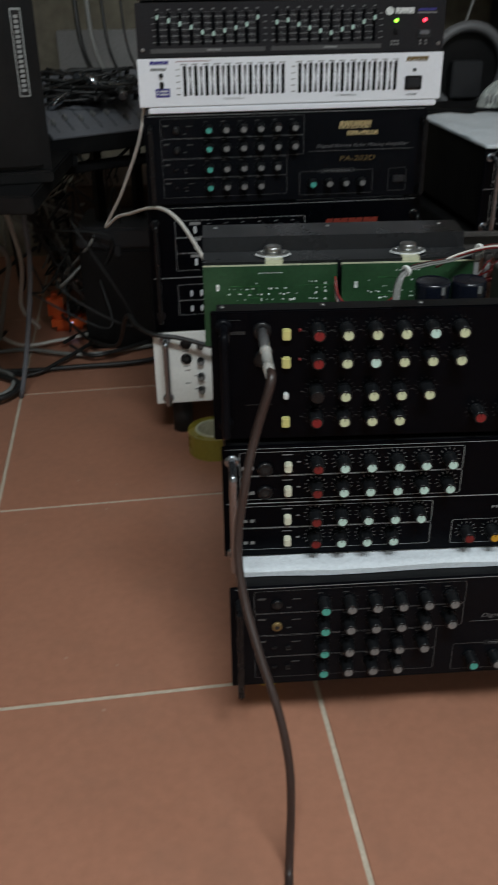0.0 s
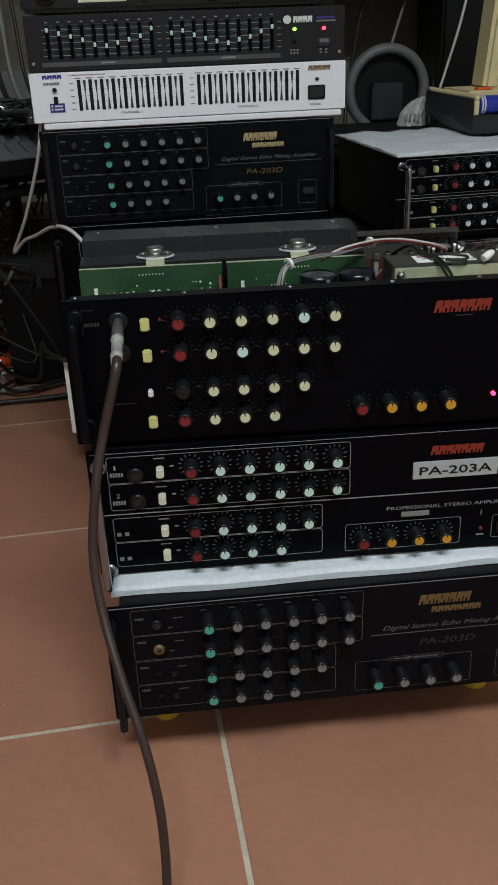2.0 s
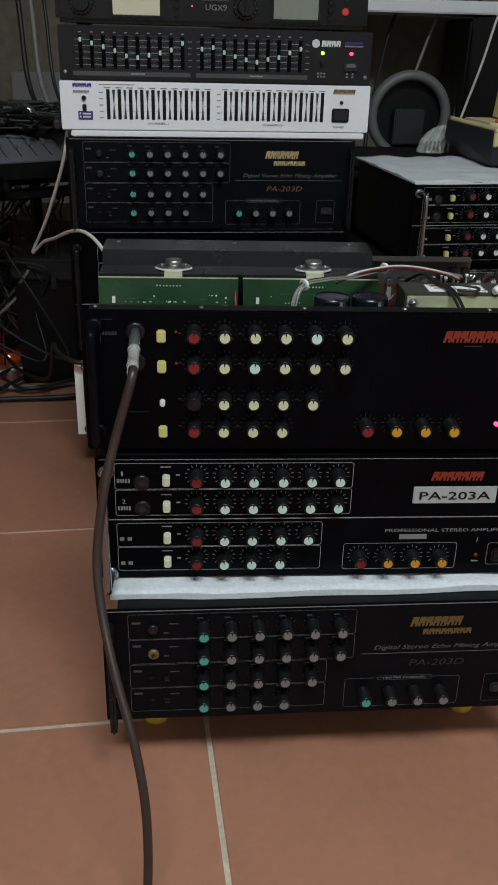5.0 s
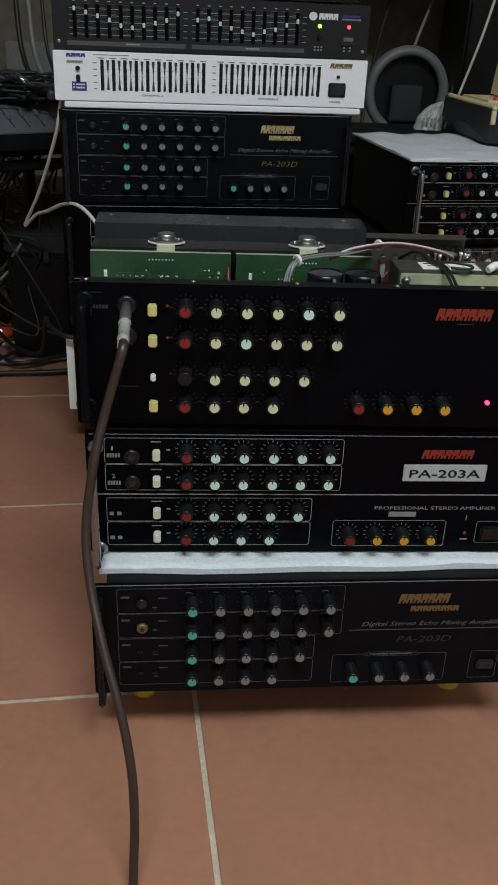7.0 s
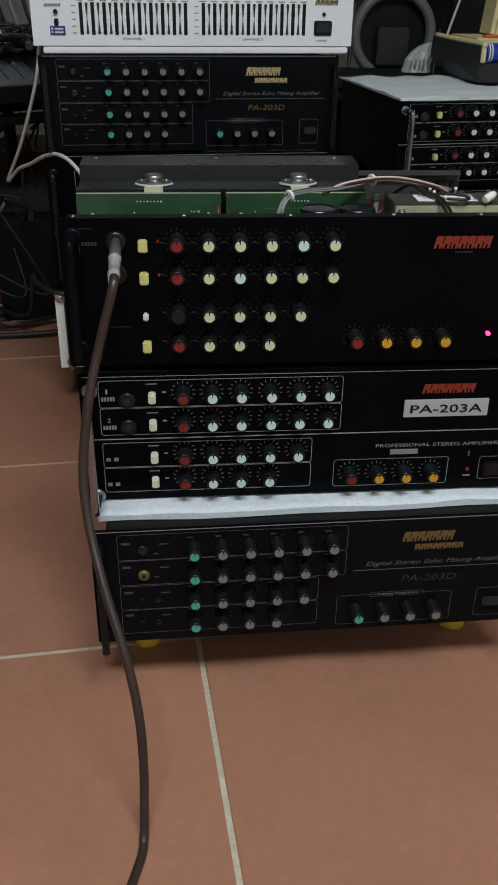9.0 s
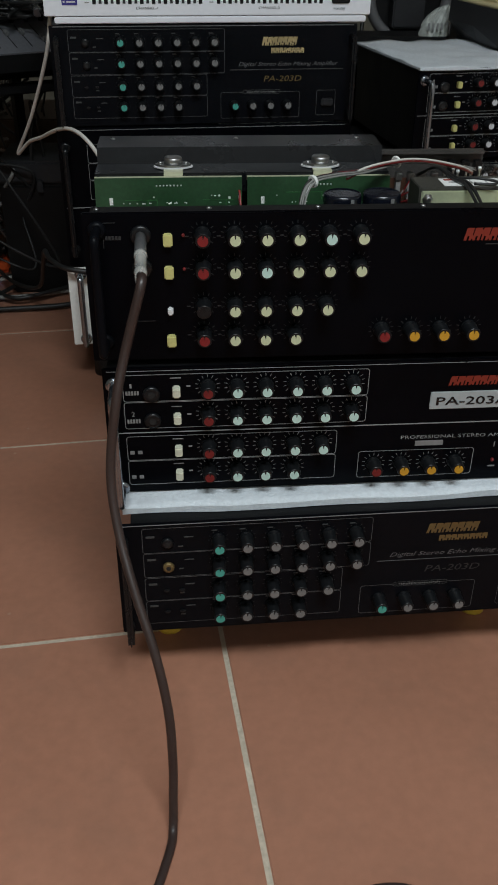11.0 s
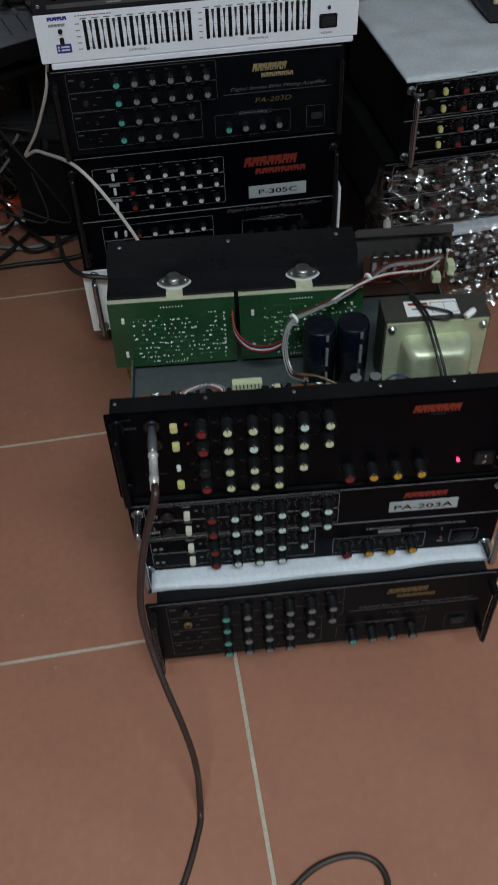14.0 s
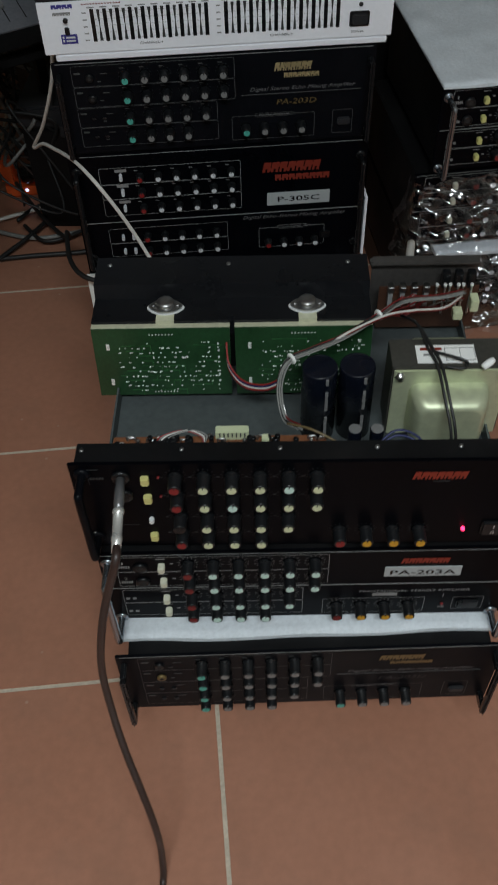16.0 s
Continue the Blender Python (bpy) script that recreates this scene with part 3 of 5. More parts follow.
def foam_sheet(name, x0, y0, x1, y1, z, mat, label, m, thick=0.008, nx=40, ny=24, seed=0, wave=0.002):
    bm = bmesh.new()
    top, low = [], []
    for j in range(ny + 1):
        row, row2 = [], []
        for i in range(nx + 1):
            u, v = i / nx, j / ny
            x, y = x0 + (x1 - x0) * u, y0 + (y1 - y0) * v
            e = noise.noise((x * 9 + seed, y * 9, 3.1)) * 0.006 * (1 if 0 < j < ny else 1)
            if j == 0:
                y += e
            d = noise.noise((x * 22 + seed, y * 22, 0.7)) * wave
            row.append(bm.verts.new((x, y, z + thick + d)))
            row2.append(bm.verts.new((x, y, z)))
        top.append(row)
        low.append(row2)
    for j in range(ny):
        for i in range(nx):
            f = bm.faces.new((top[j][i], top[j][i + 1], top[j + 1][i + 1], top[j + 1][i]))
            f.smooth = True
            bm.faces.new((low[j][i], low[j + 1][i], low[j + 1][i + 1], low[j][i + 1]))
    for i in range(nx):
        bm.faces.new((top[0][i], low[0][i], low[0][i + 1], top[0][i + 1]))
        bm.faces.new((top[ny][i], top[ny][i + 1], low[ny][i + 1], low[ny][i]))
    for j in range(ny):
        bm.faces.new((top[j][0], top[j + 1][0], low[j + 1][0], low[j][0]))
        bm.faces.new((top[j][nx], low[j][nx], low[j + 1][nx], top[j + 1][nx]))
    return solid(name, bm, M[mat], label, "foam sheet", m)


foam_sheet("foam_sheet", 0.008, 0.02, 0.472, 0.33, 0.1615, "felt", "thin white packing foam sheet between stacked amplifiers", B_AT, thick=0.007)


def bell_bump(bm, x0, y0, z0, x1, y1, z1, front, r=0.02):
    """The pressed hollow of a transformer cover: a rounded tray whose edges roll over."""
    rings = []
    n = 6
    for k in range(9):
        a = k / 8 * math.pi / 2
        inset, y = r * (1 - math.cos(a)) if k else 0.0, math.sin(a)
        yy = y1 + (y0 - y1) * y if front else y0 + (y1 - y0) * y
        c = r * 0.9
        ring = []
        for cx, cz, a0 in ((x1 - inset, z1 - inset, 0), (x0 + inset, z1 - inset, 90), (x0 + inset, z0 + inset, 180), (x1 - inset, z0 + inset, 270)):
            sx, sz = (-1 if a0 in (0, 270) else 1), (-1 if a0 in (0, 90) else 1)
            for q in range(n + 1):
                b = radians(a0 + 90 * q / n)
                ring.append(bm.verts.new((cx + sx * c + c * math.cos(b), yy, cz + sz * c + c * math.sin(b))))
        rings.append(ring)
    for p, q in zip(rings, rings[1:]):
        for i in range(len(p)):
            f = bm.faces.new((p[i], p[(i + 1) % len(p)], q[(i + 1) % len(p)], q[i]))
            f.smooth = True
    bm.faces.new(rings[-1])


def open_amp(m):
    """The amplifier under repair: lid off, circuit boards, heatsink and transformer in view."""
    t = thing("open_amplifier", "black amplifier with its lid removed and circuitry exposed", "amplifier", m, "stacked amplifiers")
    w, h = 0.482, 0.146
    panel = part("front_panel", box(bmesh.new(), 0, 0, 0, w, 0.004, h, 0.0012), M["panel"], t)
    part("top_lip", box(bmesh.new(), 0.006, 0.0035, h - 0.006, w - 0.006, 0.031, h - 0.0035, 0.0006), M["case"], panel)
    for x in (0.012, 0.115, 0.216, 0.315, 0.4, 0.47):
        bm = bmesh.new()
        lathe(bm, [(0.0025, 0), (0.0025, 0.0012), (0.0012, 0.002)], 10, pose(x, 0.021, h - 0.0036))
        part("screw", bm, M["steel"], panel)
    cols = (0.108, 0.1372, 0.1662, 0.1952, 0.2243, 0.2535)
    rows = ((0.125, 6, "red_cap"), (0.0947, 6, "red_cap"), (0.057, 5, "black"), (0.0275, 4, "red_cap"))
    for z, n, lead in rows:
        for i in range(n):
            knob(t, lead if i == 0 else ("mint_cap" if (i == 4 and z > 0.12) or (i == 2 and 0.09 < z < 0.1) else "cream_cap"), cols[i], z, 0.007, 0.02, turn=random.uniform(-10, 10))
    bm = bmesh.new()
    for z, n, _ in rows:
        for x in cols[:n]:
            dial_marks(bm, x, z, 0.0098, 0.0125, 11)
            strip(bm, x - 0.016, z - 0.002, x - 0.0125, z - 0.001)
    for i in range(4):
        dial_marks(bm, 0.281 + 0.0291 * i, 0.0282)
    strip(bm, 0.035, 0.041, 0.062, 0.0416)
    strip(bm, 0.018, 0.113, 0.0186, 0.137)
    strip(bm, 0.018, 0.1365, 0.03, 0.137)
    for k in range(5):
        strip(bm, 0.02 + 0.003 * k, 0.121, 0.0222 + 0.003 * k, 0.1245)
    strip(bm, 0.373, 0.112, 0.39, 0.1128)
    tagged(part("small_print", bm, M["worn_print"], t), kind="stuff")
    for z, mat, s in ((0.121, "cream_button", 1.0), (0.09, "cream_button", 1.0), (0.052, "white_print", 0.6), (0.021, "cream_button", 1.0)):
        push_button(t, mat, 0.0765, z, 0.0086 * s, 0.0118 * s, 0.006)
    for z in (0.125, 0.093):
        bm = bmesh.new()
        lathe(bm, [(0.0015, 0), (0.0015, 0.0025), (0.0008, 0.0032)], 8, pose(0.0905, 0, z, 90, 0, 0))
        part("indicator", bm, M["dark_red_cap"], t)
    for i in range(4):
        knob(t, "red_cap" if i == 0 else "amber_cap", 0.281 + 0.0291 * i, 0.0282, 0.007, 0.02, turn=random.uniform(-8, 8))
    bm = bmesh.new()
    lathe(bm, [(0.0022, 0), (0.0022, 0.003), (0.0012, 0.0042)], 12, pose(0.4165, 0, 0.0295, 90, 0, 0))
    part("power_light", bm, M["led_pink"], t, "lit pink-red power light")
    sw = part("power_switch", box(bmesh.new(), 0.436, -0.004, 0.018, 0.462, 0.001, 0.042, 0.002), M["black"], t)
    lettering("mark", "I", 0.4485, 0.0325, 0.001, 0.005, M["white_print"], sw, y=-0.0045)
    lettering("mark", "O", 0.4465, 0.0225, 0.0045, 0.005, M["white_print"], sw, y=-0.0045)
    emblem("emblem", 0.351, 0.116, 0.406, 0.128, 7, M["red_print"], t)
    socket(t, 0.052, 0.125, 0.0095)
    socket(t, 0.052, 0.094, 0.0095)
    for x in (0.013, w - 0.013):
        bow_handle(t, x, 0.02, 0.13, "panel_matte", 0.03)
        for z in (0.026, 0.12):
            screw(t, x - 0.002, 0, z, 0.0028)
    # tray
    bm = bmesh.new()
    box(bm, 0.012, 0.004, 0.002, w - 0.012, 0.36, 0.006)
    box(bm, 0.012, 0.004, 0.006, 0.0145, 0.36, 0.028)
    box(bm, w - 0.0145, 0.004, 0.006, w - 0.012, 0.36, 0.028)
    tray = part("tray", bm, M["bed"], t, "grey galvanised steel chassis tray")
    bm = bmesh.new()
    box(bm, 0.33, 0.357, 0.006, w - 0.012, 0.36, 0.138)
    part("rear_plate", bm, M["smoked"], tray).matrix_local = pose(0.014, 0.011, -0.022)
    BACK = pose(0.007, 0.013, -0.003)
    # heatsink with a stepped front and rear fins
    profile = [(0.233, 0.1), (0.233, 0.122), (0.276, 0.122), (0.281, 0.1405), (0.333, 0.1425), (0.333, 0.01), (0.27, 0.01), (0.27, 0.1)]
    bm = bmesh.new()
    ends = [[bm.verts.new((x, y, z)) for y, z in profile] for x in (-0.017, 0.325)]
    for i in range(len(profile)):
        j = (i + 1) % len(profile)
        bm.faces.new((ends[0][i], ends[0][j], ends[1][j], ends[1][i]))
    bm.faces.new(ends[0])
    bm.faces.new(ends[1][::-1])
    sink = part("heatsink", bm, M["heatsink"], t, "black anodised aluminium heatsink")
    sink.matrix_local = BACK
    fin = mesh_of(box(bmesh.new(), 0, 0.3325, 0.02, 0.0022, 0.345, 0.118), "fin", M["heatsink"])
    for i in range(38):
        piece("fin", fin, sink, pose(-0.014 + i * 0.009, 0, 0))
    for x, y in ((0.0, 0.318), (0.15, 0.318), (0.3, 0.318)):
        bm = bmesh.new()
        lathe(bm, [(0.003, 0), (0.003, 0.001), (0.0015, 0.002)], 10, pose(x, y, 0.1416))
        part("screw", bm, M["steel"], sink)
    for x in (0.073, 0.247):
        bm = bmesh.new()
        rim = []
        for k in range(28):
            a = 2 * math.pi * k / 28
            rim.append((0.021 * math.cos(a), 0.0125 * math.sin(a) * (1 - 0.35 * abs(math.cos(a)) ** 3)))
        for z0, z1 in ((0.0, 0.0024),):
            lo = [bm.verts.new((x + p, 0.256 + q, 0.125 + z0)) for p, q in rim]
            hi = [bm.verts.new((x + p, 0.256 + q, 0.125 + z1)) for p, q in rim]
            bm.faces.new(hi)
            bm.faces.new(lo[::-1])
            for k in range(28):
                bm.faces.new((lo[k], lo[(k + 1) % 28], hi[(k + 1) % 28], hi[k]))
        lathe(bm, [(0.0108, 0.0), (0.0108, 0.006), (0.0098, 0.0078), (0.004, 0.008)], 22, pose(x, 0.256, 0.127))
        tr = part("power_transistor", bm, M["steel"], sink, "flanged metal-can power transistor")
        bm = bmesh.new()
        lo = [bm.verts.new((x + p * 1.1, 0.256 + q * 1.13, 0.1232)) for p, q in rim]
        hi = [bm.verts.new((x + p * 1.1, 0.256 + q * 1.13, 0.1248)) for p, q in rim]
        bm.faces.new(hi)
        for k in range(28):
            bm.faces.new((lo[k], lo[(k + 1) % 28], hi[(k + 1) % 28], hi[k]))
        part("insulator", bm, M["white_print"], tr)
        for s in (-0.015, 0.015):
            bm = bmesh.new()
            lathe(bm, [(0.0026, 0), (0.0026, 0.0015), (0.0012, 0.002)], 10, pose(x + s, 0.256, 0.1274))
            part("screw", bm, M["steel"], tr)
    # two upright driver boards hanging in front of the heatsink
    for x0, x1, seed in ((-0.017, 0.152, 1), (0.158, 0.325, 2)):
        rnd = random.Random(seed)
        lean = pose(0, 0.2245, 0.119, -8, 0, 0)
        bm = bmesh.new()
        box(bm, x0, -0.0016, -0.101, x1, 0, 0.0, 0.0003)
        bm.transform(lean)
        board = part("driver_board", bm, M["pcb"], t, "green circuit board, solder side out")
        board.matrix_local = BACK
        bm = bmesh.new()
        box(bm, x0, 0.0003, -0.004, x1, 0.0085, 0.0006)
        xm = 0.073 if x0 < 0.1 else 0.247
        bm.transform(lean)
        box(bm, xm - 0.011, 0.2318, 0.1188, xm + 0.011, 0.246, 0.1236)
        part("mounting_strip", bm, M["clear_green"], board)
        bm = bmesh.new()
        for k in range(150):
            px = rnd.uniform(x0 + 0.03, x1 - 0.012)
            pz = -0.02 - 0.0072 * round(rnd.uniform(0, 10)) - rnd.uniform(0, 0.002)
            s = rnd.uniform(0.0006, 0.0013)
            lathe(bm, [(s * 1.1, 0), (s * 0.85, 0.0005), (s * 0.3, 0.001)], 6, pose(px, -0.0016, pz, 90, 0, 0))
            if rnd.random() < 0.22:
                box(bm, px, -0.0022, pz - s * 0.5, px + rnd.uniform(0.002, 0.004), -0.0016, pz + s * 0.6)
        for k in range(8):
            lathe(bm, [(0.0012, 0), (0.0004, 0.0009)], 6, pose((x0 + x1) / 2 - 0.014 + 0.004 * k, -0.0016, -0.009, 90, 0, 0))
            lathe(bm, [(0.0012, 0), (0.0004, 0.0009)], 6, pose((x0 + x1) / 2 - 0.014 + 0.004 * k, -0.0016, -0.096, 90, 0, 0))
        for pz in (-0.026, -0.03, -0.079, -0.084):
            box(bm, x0 + 0.016, -0.0026, pz, x0 + 0.02, -0.0016, pz + 0.004)
        for pz in (-0.024, -0.034, -0.044, -0.07, -0.08):
            box(bm, x1 - 0.016, -0.0024, pz, x1 - 0.0135, -0.0016, pz + 0.0025)
        bm.transform(lean)
        tagged(part("solder_joints", bm, M["solder"], board), kind="stuff")
        bm = bmesh.new()
        for k in range(30):
            px, pz = rnd.uniform(x0 + 0.025, x1 - 0.035), -0.018 - 0.0075 * rnd.randint(0, 10)
            ln = rnd.uniform(0.01, 0.03)
            box(bm, px, -0.0019, pz, px + ln, -0.0015, pz + 0.0011)
            if rnd.random() < 0.6:
                box(bm, px + ln, -0.0019, pz - 0.008, px + ln + 0.0011, -0.0015, pz + 0.0011)
        bm.transform(lean)
        tagged(part("copper_track", bm, M["trace"], board), kind="stuff")
    # control board just behind the panel
    rnd = random.Random(5)
    bm = bmesh.new()
    box(bm, 0.03, 0.03, 0.121, 0.262, 0.064, 0.1228)
    ctl = part("control_board", bm, M["pcb_brown"], t, "brown circuit board full of small components")
    bm = bmesh.new()
    for k in range(46):
        px, py = rnd.uniform(0.034, 0.258), rnd.uniform(0.033, 0.06)
        if rnd.random() < 0.6:
            tube(bm, [(px, py, 0.1235), (px, py, 0.1275), (px + 0.004, py, 0.1278), (px + 0.008, py, 0.1275), (px + 0.008, py, 0.1235)], 0.0011, 5, 2)
        else:
            lathe(bm, [(0.0022, 0.1225), (0.0022, 0.13), (0.0015, 0.1305)], 8, pose(px, py, 0))
    tagged(part("component_cluster", bm, M["steel"], ctl), kind="stuff")
    bm = bmesh.new()
    for k in range(22):
        px, py = rnd.uniform(0.034, 0.258), rnd.uniform(0.033, 0.06)
        lathe(bm, [(0.0028, 0.1225), (0.0028, 0.132), (0.002, 0.1325)], 10, pose(px, py, 0))
    box(bm, 0.075, 0.046, 0.1225, 0.1, 0.056, 0.129)
    tagged(part("component_cluster", bm, M["black"], ctl), kind="stuff")
    con = part("connector", box(bmesh.new(), 0.142, 0.058, 0.1225, 0.178, 0.068, 0.136, 0.001), M["cream_cap"], ctl, "cream multi-pin connector")
    bm = bmesh.new()
    for k in range(7):
        box(bm, 0.146 + 0.0045 * k, 0.0573, 0.128, 0.1475 + 0.0045 * k, 0.0582, 0.134)
    part("slots", bm, M["dial_print"], con)
    part("connector", box(bmesh.new(), 0.192, 0.05, 0.1225, 0.2, 0.058, 0.133, 0.001), M["cream_cap"], ctl)
    for k, (c, o) in enumerate((("red_wire", 0), ("grey_cable", 0.003), ("white_cable", 0.006), ("black_cable", 0.009), ("grey_cable", 0.012))):
        bm = bmesh.new()
        tube(bm, [(0.078 + o * 0.4, 0.05, 0.124), (0.082 + o, 0.056, 0.131 + o * 0.1), (0.105 + o, 0.062, 0.135), (0.125 + o * 0.6, 0.058, 0.131), (0.13, 0.052, 0.124)], 0.0009, 5, 6)
        part("wire", bm, M[c], ctl)
    ctl.matrix_local = pose(0.005, 0.006, -0.016)
    # smoothing capacitors
    for x, y in ((0.265, 0.168), (0.309, 0.17)):
        bm = bmesh.new()
        lathe(bm, [(0.021, 0.006), (0.021, 0.112), (0.0203, 0.115), (0.019, 0.1155), (0.0185, 0.1145)], 26, pose(x, y, 0))
        c = part("capacitor", bm, M["cap_blue"], t, "dark blue smoothing capacitor can")
        bm = bmesh.new()
        for k in range(9):
            if k % 4 != 3:
                box(bm, x + 0.006, y - 0.0203 - 0.0012, 0.02 + 0.0105 * k, x + 0.0095, y - 0.0195, 0.029 + 0.0105 * k)
        part("polarity_stripe", bm, M["grey_cap"], c)
    for x, y in ((0.302, 0.096), (0.327, 0.096)):
        bm = bmesh.new()
        lathe(bm, [(0.008, 0.006), (0.008, 0.085), (0.0075, 0.0865)], 18, pose(x, y, 0))
        c = part("capacitor", bm, M["cap_blue"], t)
        bm = bmesh.new()
        lathe(bm, [(0.0072, 0.0864), (0.0072, 0.087)], 18, pose(x, y, 0))
        part("top", bm, M["grey_cap"], c)
    # mains transformer
    tf = part("transformer", box(bmesh.new(), 0.333, 0.152, 0.012, 0.468, 0.2, 0.122, 0.001), M["laminate"], t, "mains transformer with zinc-plated end bells")
    tf.matrix_local = pose(0.014, 0.004, 0.001)
    for y0, y1, front in ((0.115, 0.152, True), (0.2, 0.238, False)):
        bm = bmesh.new()
        yy = 0.1495 if front else 0.2
        box(bm, 0.335, yy, 0.012, 0.466, yy + 0.0025, 0.119, 0.0008)
        bell_bump(bm, 0.355, y0, 0.02, 0.447, y1, 0.099, front, 0.013)
        part("end_bell", bm, M["bell"], tf, "zinc-yellow pressed steel end bell")
    for x in (0.342, 0.459):
        bm = bmesh.new()
        lathe(bm, [(0.0058, 0), (0.0058, 0.002), (0.004, 0.0028), (0.004, 0.006), (0.002, 0.0065)], 6, pose(x, 0.1495, 0.111, 90, 0, 0))
        part("bolt", bm, M["steel"], tf)
    lab = part("label", box(bmesh.new(), 0.362, 0.158, 0.1221, 0.43, 0.188, 0.1226), M["paper"], tf, "white paper label with red print")
    bm = bmesh.new()
    box(bm, 0.367, 0.179, 0.1226, 0.392, 0.1835, 0.123)
    part("print", bm, M["red_print"], lab)
    bm = bmesh.new()
    for x in (0.395, 0.412, 0.4285):
        box(bm, x, 0.162, 0.1226, x + 0.0006, 0.183, 0.123)
    for y in (0.162, 0.1825):
        box(bm, 0.395, y, 0.1226, 0.429, y + 0.0006, 0.123)
    box(bm, 0.37, 0.17, 0.1226, 0.388, 0.173, 0.123)
    part("print", bm, M["grey_print"], lab)
    # speaker relay board at the back
    bm = bmesh.new()
    box(bm, 0.333, 0.335, 0.03, 0.464, 0.337, 0.1)
    rb = part("output_board", bm, M["pcb_dark"], t, "brown output board with tinned lugs")
    rb.matrix_local = pose(0.02, 0.011, -0.015)
    part("top_rail", box(bmesh.new(), 0.32, 0.345, 0.1265, 0.462, 0.357, 0.1315, 0.001), M["smoked"], rb)
    for k in range(4):
        x = 0.344 + 0.0155 * k
        bm = bmesh.new()
        box(bm, x, 0.325, 0.075, x + 0.006, 0.334, 0.102)
        part("lug", bm, M["grey_steel"], rb)
        bm = bmesh.new()
        box(bm, x - 0.001, 0.322, 0.1, x + 0.007, 0.334, 0.109, 0.001)
        part("clip", bm, M["steel"], rb)
    for k in range(6):
        x = 0.406 + 0.0085 * k
        bm = bmesh.new()
        lathe(bm, [(0.0016, 0.07), (0.0016, 0.108 + 0.006 * (k % 2)), (0.0024, 0.1085 + 0.006 * (k % 2)), (0.0024, 0.112 + 0.006 * (k % 2))], 8, pose(x, 0.325 - 0.008 * (k % 2), 0))
        part("terminal_post", bm, M["solder"], rb)
    for k in range(3):
        x = 0.414 + 0.0165 * k
        part("terminal_block", box(bmesh.new(), x, 0.333, 0.098, x + 0.01, 0.345, 0.121, 0.001), M["black"], rb)
    part("connector", box(bmesh.new(), 0.448, 0.3, 0.085, 0.458, 0.318, 0.103, 0.001), M["cream_cap"], rb)
    part("connector", box(bmesh.new(), 0.425, 0.29, 0.08, 0.437, 0.305, 0.092, 0.001), M["cream_cap"], rb)
    rnd = random.Random(9)
    for k in range(9):
        bm = bmesh.new()
        a, b = rnd.uniform(0.33, 0.39), rnd.uniform(0.35, 0.455)
        tube(bm, [(a, 0.32, 0.07), ((a + b) / 2, 0.315 - rnd.uniform(0, 0.02), 0.09 + rnd.uniform(-0.01, 0.02)), (b, 0.325, 0.075 + rnd.uniform(0, 0.02))], 0.0011, 5, 6)
        part("wire", bm, M[("dark_red_cap", "dark_red_cap", "red_cap", "grey_cable")[k % 4]], rb)
    # harness from the output board over the driver boards and down beside the capacitors
    for k in range(8):
        o = Vector(((k % 3 - 1) * 0.0025, (k // 3 - 1) * 0.0025, (k % 2) * 0.002))
        pts = [(0.455, 0.312, 0.103), (0.42, 0.29, 0.113), (0.37, 0.27, 0.124), (0.335, 0.235, 0.13), (0.29, 0.2, 0.129), (0.255, 0.178, 0.131), (0.228, 0.165, 0.126), (0.218, 0.15, 0.1), (0.224, 0.125, 0.075), (0.24, 0.1, 0.085)]
        bm = bmesh.new()
        tube(bm, [Vector(p) + o for p in pts], 0.0012, 5, 6)
        part("harness_wire", bm, M[("grey_cable", "grey_cable", "grey_cable", "black_cable", "grey_cable", "steel", "grey_cable", "dark_red_cap")[k]], t)
    for off, c in ((0.0022, "white_cable"), (0.0, "dark_red_cap")):
        bm = bmesh.new()
        tube(bm, [(0.452, 0.305, 0.1 + off), (0.42, 0.262, 0.118 + off), (0.38, 0.245, 0.129 + off), (0.345, 0.232, 0.133 + off), (0.3, 0.205, 0.132 + off), (0.272, 0.188, 0.125 + off)], 0.0014, 6, 6)
        part("wire", bm, M[c], t)
    for px, py, pz in ((0.338, 0.238, 0.131), (0.232, 0.168, 0.128)):
        bm = bmesh.new()
        lathe(bm, [(0.0065, -0.0018), (0.0072, 0), (0.0065, 0.0018)], 14, pose(px, py, pz, 0, 80, 35))
        part("cable_tie", bm, M["paper"], t)
    for k, c in enumerate(("red_wire", "blue_wire", "white_cable", "red_wire", "black_cable")):
        bm = bmesh.new()
        o = 0.003 * k
        tube(bm, [(0.155, 0.222, 0.105 - o), (0.158, 0.205, 0.085 - o), (0.175, 0.185, 0.076 - o), (0.2, 0.172, 0.082 - o), (0.222, 0.165, 0.1 - o)], 0.0013, 5, 6)
        part("wire", bm, M[c], t)
    for k, c in enumerate(("blue_wire", "blue_wire", "blue_wire", "yellow_wire")):
        bm = bmesh.new()
        o = 0.004 * k
        if c == "yellow_wire":
            pts = [(0.225, 0.08, 0.115), (0.25, 0.062, 0.125), (0.28, 0.05, 0.115), (0.3, 0.045, 0.1)]
        else:
            pts = [(0.32, 0.07, 0.08 - o), (0.345, 0.085 - o, 0.095 - o), (0.37, 0.08 - o, 0.09 - o), (0.39, 0.06, 0.07)]
        tube(bm, pts, 0.0015, 5, 6)
        part("wire", bm, M[c], t)
